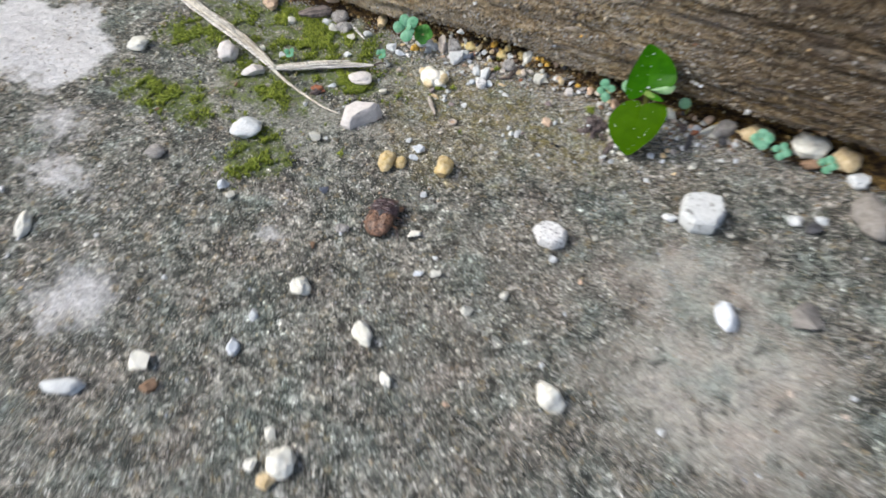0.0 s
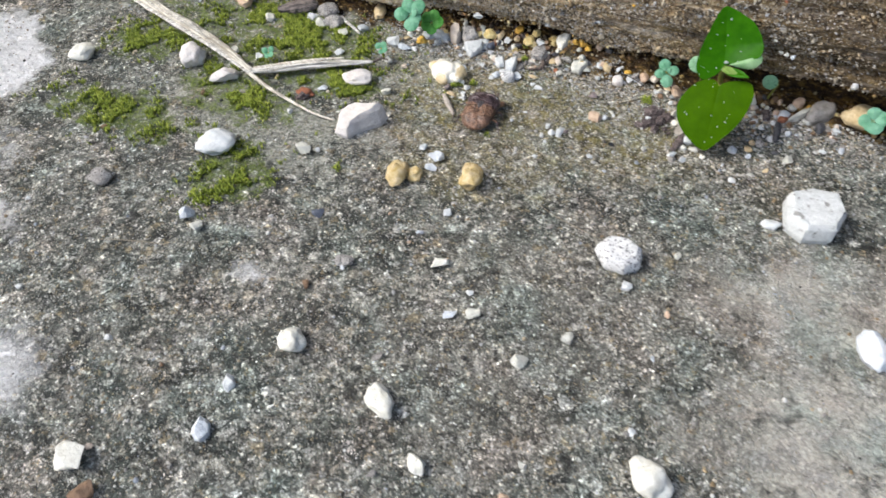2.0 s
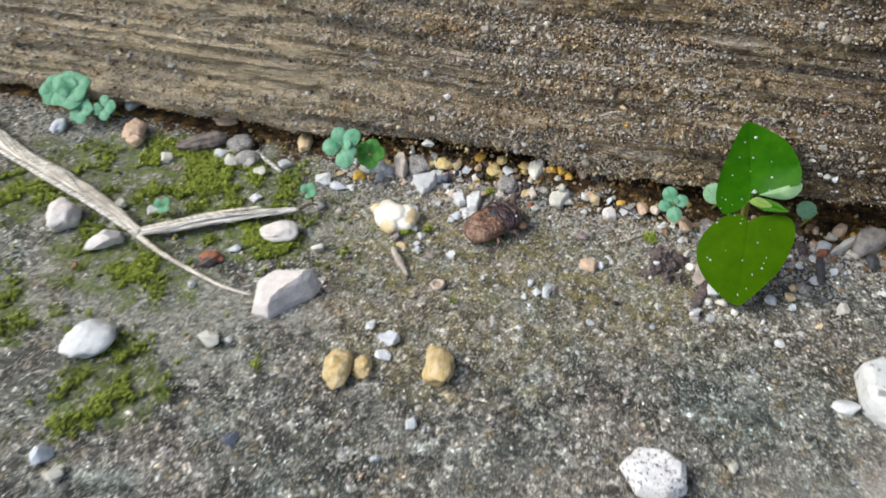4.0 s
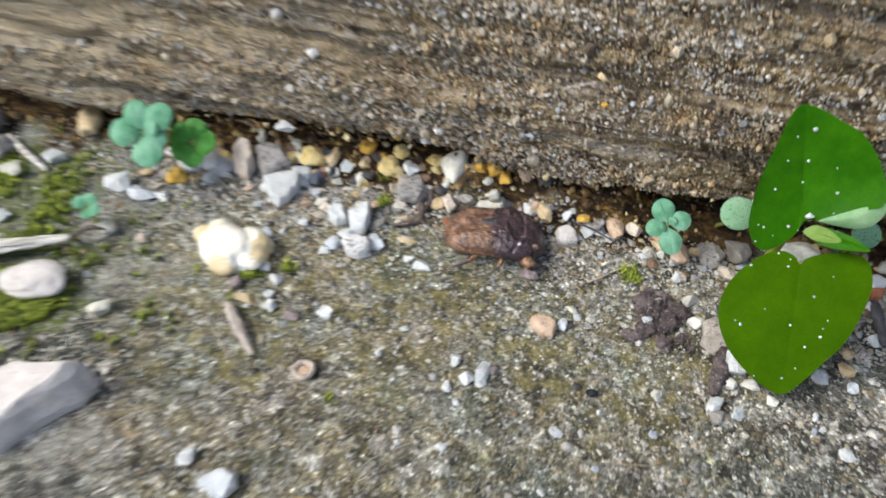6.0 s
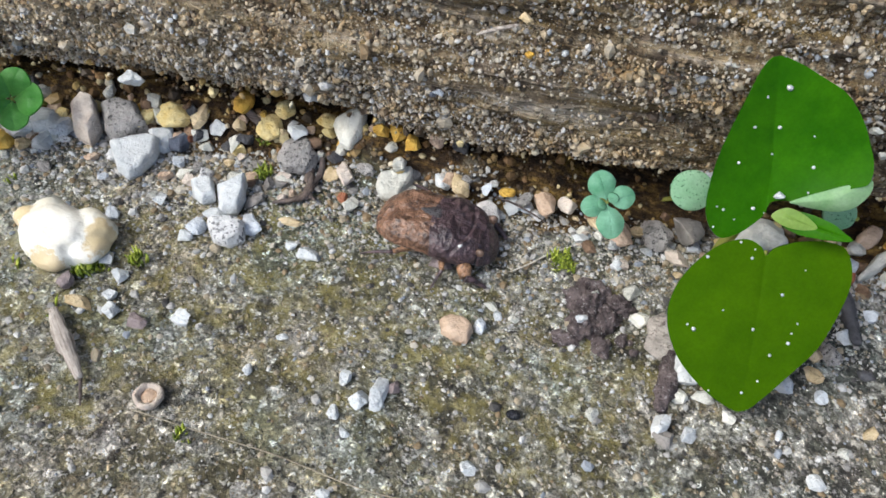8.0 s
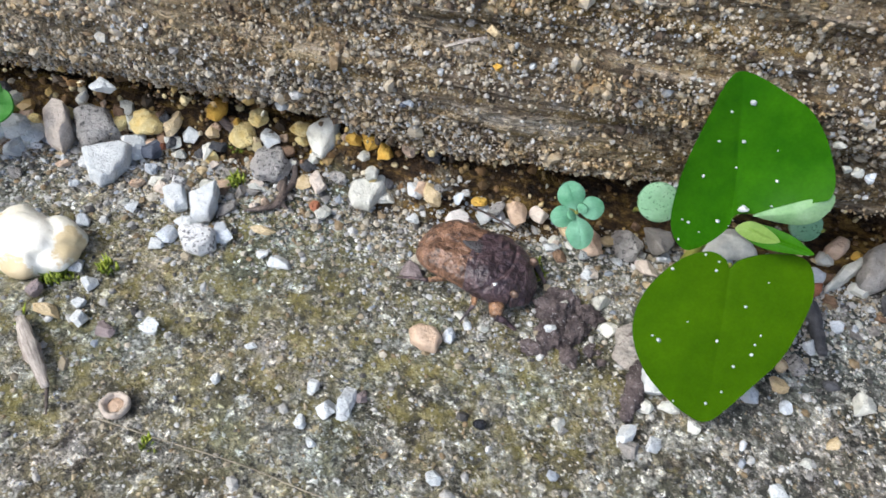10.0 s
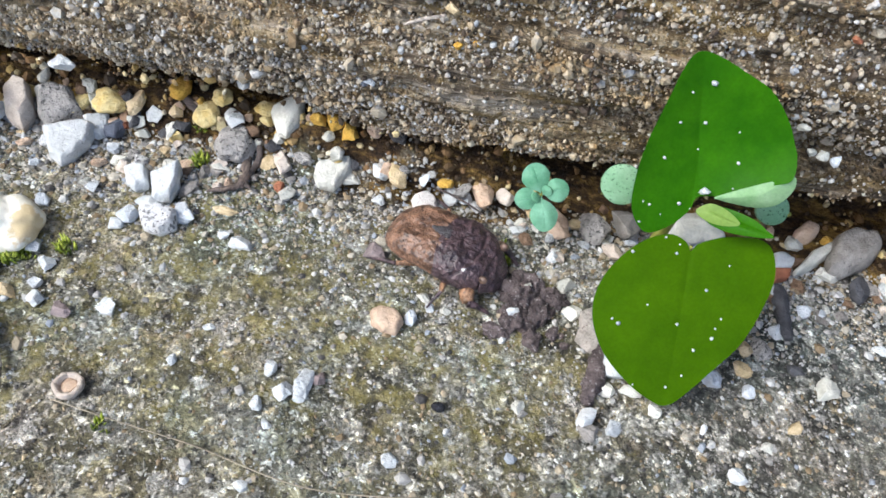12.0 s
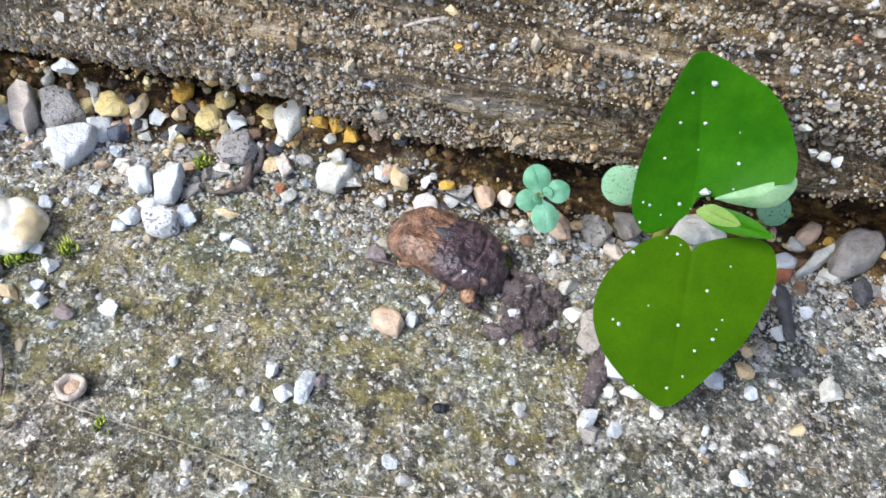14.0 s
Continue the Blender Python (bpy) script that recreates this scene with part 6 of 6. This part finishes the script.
    for _ in range(46):
        u = rng.rand()
        size = rng.uniform(0.15, 0.5) if rng.rand() < 0.7 else rng.uniform(0.5, 1.0)
        heap.append((15.9 + rng.normal(0, 0.8) + 2.6 * u * (rng.rand() < 0.3), -7.2 - 4.4 * u + rng.normal(0, 0.5), *(rng.uniform(0.75, 1.2, 3) * size * (1, 1, 0.75))))
    for n, (x, y, a, b, c) in enumerate(heap):
        bm = lump_bmesh(a, b, c, 700 + n, 4 if a > 0.6 else 3)
        for v in bm.verts:
            v.co *= 1 + 0.45 * noise.noise(v.co * 2.0 + Vector((n * 7, 0, 0))) + 0.14 * noise.noise(v.co * 6)
        ob = part("soil_crumb", bm, HUMUS, None, "dark purplish brown crumb of soil")
        ob.matrix_world = pose(x * MM, y * MM, (float(ground_z(x, y)) + c * 0.4) * MM, 0, 0, n * 40)
        tagged(ob, category="soil", group="soil crumbs")
    # black seed, hollow shell ring
    bm = bmesh.new()
    bmesh.ops.create_uvsphere(bm, u_segments=20, v_segments=12, radius=1)
    for v in bm.verts:
        v.co = Vector((v.co.x * 0.5 * (1 - 0.12 * v.co.x), v.co.y * 0.38, v.co.z * 0.32))
    litter("seed", bm, SEED, "small shiny black seed on the concrete", "seed", 10.9, -18.8, float(ground_z(10.9, -18.8)) + 0.3)
    husk = anchor("seed_husk", -12.7, -22.3, float(ground_z(-12.7, -22.3)), "open pale seed husk with a brown inside", "seed husk")
    bm = bmesh.new()
    n = 28
    rings = []
    for r, z in ((0.85, -0.05), (1.0, 0.3), (0.92, 0.6), (0.70, 0.62), (0.60, 0.4), (0.5, 0.3)):
        rings.append([bm.verts.new((r * (1 + 0.22 * noise.noise(Vector((math.cos(6.283 * k / n) * 1.3, math.sin(6.283 * k / n) * 1.3, r)))) * math.cos(6.283 * k / n), r * (0.92 + 0.2 * noise.noise(Vector((math.sin(6.283 * k / n) * 1.6, 3, r)))) * math.sin(6.283 * k / n), z + 0.14 * noise.noise(Vector((math.cos(6.283 * k / n) * 2, math.sin(6.283 * k / n) * 2, 7))))) for k in range(n)])
    for r0, r1 in zip(rings, rings[1:]):
        for k in range(n):
            bm.faces.new((r0[k], r0[(k + 1) % n], r1[(k + 1) % n], r1[k]))
    part("shell", bm, STONES["pink"][1], husk, "pale ragged shell")
    kernel = lump_bmesh(0.52, 0.48, 0.2, 61, 3)
    bmesh.ops.translate(kernel, vec=(0, 0, 0.28), verts=kernel.verts)
    part("kernel", kernel, STONES["peach"][1], husk, "peach brown inside")


# ---------------------------------------------------------------- the bug
def bug_materials():
    made = {}
    for name, dark, light, pit in (("bug_wing", (0.055, 0.030, 0.021), (0.26, 0.145, 0.092), (0.012, 0.008, 0.007)), ("bug_shield", (0.024, 0.016, 0.020), (0.098, 0.064, 0.070), (0.009, 0.006, 0.007)), ("bug_leg", (0.10, 0.055, 0.03), (0.36, 0.20, 0.11), (0.03, 0.02, 0.014))):
        m, nt, bsdf = material(name)
        co = place(nt)
        n1, n2 = noise_at(nt, co, 0.9, 8, 0.75, 0.4), noise_at(nt, co, 0.26, 5, 0.7)
        c = mixed(nt, ramp(nt, n1, (0.41, 0.0), (0.58, 1.0)), dark, light)
        c = mixed(nt, ramp(nt, n2, (0.36, 0.85), (0.44, 0.0)), c, pit)
        put(nt, bsdf.inputs["Base Color"], c)
        bsdf.inputs["Roughness"].default_value = 0.33
        bsdf.inputs["Specular IOR Level"].default_value = 0.5
        bump(nt, bsdf, calc(nt, "ADD", noise_at(nt, co, 0.6, 2, 0.5, 0.3), calc(nt, "MULTIPLY", n2, 0.12)), 1.0, 0.4)
        made[name] = m
    return made


BUG = bug_materials()
SLATE_PLATE = stone_material("bug_plate", (0.035, 0.033, 0.036), (0.085, 0.082, 0.088), 0.5)


def curve_at(x, points):
    """A smooth line through (x, value) points."""
    xs, vs = [p[0] for p in points], [p[1] for p in points]
    x = min(max(x, xs[0]), xs[-1])
    k = max(i for i in range(len(xs) - 1) if xs[i] <= x)
    slope = []
    for i in (k, k + 1):
        lo, hi = max(i - 1, 0), min(i + 1, len(xs) - 1)
        slope.append((vs[hi] - vs[lo]) / (xs[hi] - xs[lo]))
    h = xs[k + 1] - xs[k]
    u = (x - xs[k]) / h
    return (1 + 2 * u) * (1 - u) ** 2 * vs[k] + u * (1 - u) ** 2 * h * slope[0] + u * u * (3 - 2 * u) * vs[k + 1] + u * u * (u - 1) * h * slope[1]


HALF = ((-5.0, 0.6), (-4.75, 1.4), (-4.3, 2.0), (-3.5, 2.5), (-2.4, 2.75), (-1.0, 2.75), (0.0, 2.75), (0.8, 2.85), (1.8, 2.75), (2.6, 2.45), (3.4, 2.0))
CREST = ((-5.0, 1.2), (-4.75, 1.75), (-4.3, 2.25), (-3.4, 2.8), (-2.2, 3.15), (-0.9, 3.3), (0.4, 3.35), (1.6, 3.3), (2.6, 3.05), (3.4, 2.6))


def loft(x0, x1, half, crest, belly, grow=0.0, boxy=2.5, nx=36, na=40, warp=None):
    """A closed body lofted along x: rounded-box sections, in mm."""
    bm = bmesh.new()
    rings = []
    for i in range(nx):
        u = i / (nx - 1)
        x = x0 + (x1 - x0) * u
        w, top, low = curve_at(x, half) + grow, curve_at(x, crest) + grow, belly
        mid = low + (top - low) * 0.36
        ring = []
        for k in range(na):
            a = 2 * math.pi * k / na
            ca, sa = math.cos(a), math.sin(a)
            y = w * math.copysign(abs(ca) ** (2 / boxy), ca)
            z = mid + (top - mid if sa > 0 else mid - low) * math.copysign(abs(sa) ** (2 / boxy), sa)
            p = Vector((x, y, z))
            if warp:
                p = warp(p, u)
            ring.append(bm.verts.new(p))
        rings.append(ring)
    for r0, r1 in zip(rings, rings[1:]):
        for k in range(na):
            bm.faces.new((r0[k], r1[k], r1[(k + 1) % na], r0[(k + 1) % na]))
    bm.faces.new(rings[0])
    bm.faces.new(rings[-1][::-1])
    bmesh.ops.recalc_face_normals(bm, faces=bm.faces)
    return bm


def build_bug():
    bug = new("toad_bug")
    bug.empty_display_size = 0.003
    tagged(bug, "squat brown toad bug with a dark knobbly shield", "insect")
    wing, dark, leg = BUG["bug_wing"], BUG["bug_shield"], BUG["bug_leg"]

    def crease(p, u):
        q = p.copy()
        n = 0.10 * noise.noise(Vector((p.x * 0.7, p.y * 0.7, p.z + 3))) + 0.05 * noise.noise(Vector((p.x * 2.0, p.y * 2.0, 8))) + 0.025 * noise.noise(Vector((p.x * 5, p.y * 5, 2))) - 0.10 * abs(noise.noise(Vector((p.x * 1.3 + 4, p.y * 1.3, 9))))
        seam = -0.12 * math.exp(-((p.y - 0.5 - 0.35 * (p.x + 0.5)) / 0.14) ** 2)
        edge = -0.10 * math.exp(-((p.y + 0.9 - 0.32 * (p.x + 4)) / 0.12) ** 2) * (p.x < -0.6)
        if p.z > 1.6:
            q.z += n + seam + edge
            q.z += 0.16 * math.exp(-((abs(p.y) - 1.5) / 0.5) ** 2 - ((p.x + 2.6) / 1.0) ** 2)
        q.y *= 1 + 0.03 * noise.noise(Vector((p.x * 1.4, 0, p.z)))
        return q

    def collar(p, u):
        q = p.copy()
        n = 0.10 * noise.noise(Vector((p.x * 0.9, p.y * 0.9, 5))) + 0.05 * noise.noise(Vector((p.x * 2.4, p.y * 2.4, 1))) + 0.025 * noise.noise(Vector((p.x * 6, p.y * 6, 6))) - 0.16 * abs(noise.noise(Vector((p.x * 1.2, p.y * 1.0 + 7, 2))))
        if p.z > 1.5:
            q.z += n
            q.z -= 0.16 * math.exp(-((p.x - 2.45 + 0.12 * p.y * p.y) / 0.14) ** 2)
            q.z -= 0.07 * math.exp(-(p.y / 0.2) ** 2) * (p.x > 0.2)
            ring = math.hypot(abs(p.y) - 1.3, (p.x - 1.0) * 1.0)
            q.z += 0.14 * math.exp(-(ring / 0.6) ** 2) - 0.07 * math.exp(-((ring - 1.0) / 0.2) ** 2)
        q.x += 0.75 * max(1 - 2.2 * u, 0) * (abs(p.y) / 3.0) ** 2
        q.y *= 1 + 0.03 * noise.noise(Vector((p.x * 1.8, 4, p.z)))
        return q

    part("wing_case", loft(-5.0, 0.5, HALF, CREST, 0.75, 0.0, 2.5, 64, 72, crease), wing, bug, "mottled rust brown folded wing cases")
    part("shield", loft(-0.7, 3.4, HALF, CREST, 0.85, 0.09, 2.8, 84, 96, collar), dark, bug, "dark purplish brown knobbly shield")
    bm = loft(-1.7, 0.0, ((-1.7, 0.12), (-0.2, 1.15), (0.0, 1.15)), ((-1.7, 3.24), (-0.2, 3.47), (0.0, 3.4)), 2.3, 0.0, 2.2, 12, 20)
    part("scutellum", bm, SLATE_PLATE, bug, "bluish grey triangular plate")
    head = part("head", loft(3.2, 4.75, ((3.2, 2.05), (3.7, 2.0), (4.2, 1.55), (4.6, 1.05), (4.75, 0.6)), ((3.2, 2.65), (3.7, 2.45), (4.2, 2.0), (4.6, 1.4), (4.75, 1.0)), 0.6, 0.0, 2.3, 20, 32, collar), dark, bug, "dark blunt head bent downwards")
    for s in (-1, 1):
        bm = bmesh.new()
        bmesh.ops.create_uvsphere(bm, u_segments=18, v_segments=12, radius=0.32)
        for v in bm.verts:
            v.co = Vector((v.co.x * 1.1, v.co.y * 0.85, v.co.z * 1.05)) + Vector((3.65, s * 1.8, 2.5))
        part("eye", bm, EYE_DARK, head, "bulging dull eye")
    # legs: rows of hip, knee, ankle, foot, widths
    legs = []
    for s in (-1, 1):
        for name, hip, knee, foot, w in (
            ("front_leg", (2.5, 1.9, 1.0), (3.3, 3.1, 0.9), (4.9, 2.6, 0.15), (0.55, 0.62, 0.2)),
            ("middle_leg", (0.8, 2.0, 0.9), (0.9, 3.5, 1.1), (0.2, 4.6, 0.12), (0.26, 0.26, 0.1)),
            ("hind_leg", (-1.2, 1.9, 0.9), (-2.4, 3.5, 1.2), (-4.8, 4.2, 0.12), (0.26, 0.26, 0.1)),
        ):
            h, k, f = (Vector((p[0], s * p[1], p[2])) for p in (hip, knee, foot))
            root = new(name)
            root.empty_display_size = 0.001
            root.parent = bug
            root.matrix_basis = pose(*(h * MM))
            part("thigh", tube([(0, 0, 0), tuple((k - h) * 0.5 + Vector((0, 0, 0.1))), tuple(k - h)], [w[0] * 0.8, w[1], w[1] * 0.7], 8, 1, 0.04), leg, root)
            part("shin", tube([tuple(k - h), tuple((k + f) / 2 - h + Vector((0, 0, 0.12))), tuple(f - h)], [w[1] * 0.65, w[2] * 1.1, w[2] * 0.7], 7, 1, 0.04), dark, root)
            legs.append((root, h, s, name))
    # a sand grain carried on the shield
    bm = stone_bmesh(0.2, 0.17, 0.12, 77, True)
    bmesh.ops.translate(bm, vec=(2.1, -2.1, 2.95), verts=bm.verts)
    part("sand_grain", bm, STONES["white"][1], bug, "white sand grain stuck on the shield")
    return bug, legs


def eye_material():
    m, nt, bsdf = material("bug_eye")
    c = mixed(nt, ramp(nt, noise_at(nt, place(nt), 0.5, 4), (0.4, 0.0), (0.6, 1.0)), (0.035, 0.022, 0.019), (0.17, 0.11, 0.08))
    put(nt, bsdf.inputs["Base Color"], c)
    bsdf.inputs["Roughness"].default_value = 0.35
    return m


EYE_DARK = eye_material()

build_pebbles()
build_chips()
build_joint_chips()
lumpy_rock()
build_grit()
build_crust()
build_moss()
seedling()
build_sprouts()
build_litter()
bug, bug_legs = build_bug()


# ---------------------------------------------------------------- what moves
def motions():
    """The bug walks to the timber, along it, and out again; its legs swing while it walks."""
    track = [
        (0.0, -12.7, -53.9, 97), (0.3, -13.2, -46.8, 92), (0.5, -12.9, -43.6, 88), (0.8, -12.7, -41.8, 86), (1.2, -12.3, -40.0, 84),
        (1.5, -12.2, -33.0, 87), (1.8, -12.7, -23.5, 92), (2.0, -12.7, -20.0, 92), (2.5, -12.8, -19.4, 92), (2.7, -12.6, -19.0, 88), (3.4, -10.5, -13.5, 70),
        (4.2, -7.5, -8.0, 48), (4.8, -5.0, -5.8, 34), (5.0, -4.3, -5.5, 30), (5.5, -1.0, -5.0, 14), (6.0, 0.4, -4.3, 5), (6.5, 0.9, -4.2, 0), (7.0, 1.6, -4.4, -3), (7.2, 1.8, -4.5, -5),
        (8.0, 3.6, -5.0, -10), (8.8, 5.9, -5.6, -15), (9.3, 7.3, -6.0, -18), (9.5, 8.9, -6.2, -20), (10.0, 9.1, -6.2, -20), (10.6, 9.6, -6.4, -20), (14.0, 9.6, -6.4, -20),
    ]
    walk(bug, [(t, pose(x * MM, y * MM, (max(float(ground_z(x, y)), 0.0) + 0.05) * MM, 0, 0, a)) for t, x, y, a in track])
    for n, (ob, hip, side, name) in enumerate(bug_legs):
        rows, gone = [], 0.0
        last = None
        for t, x, y, a in track:
            if last:
                gone += math.hypot(x - last[0], y - last[1])
            last = (x, y)
            swing = 16 * math.sin(gone * 1.1 + n * math.pi * 0.67 + (side > 0) * math.pi)
            rows.append((t, pose(*(hip * MM), 0, 0, swing * side)))
        walk(ob, rows)


motions()
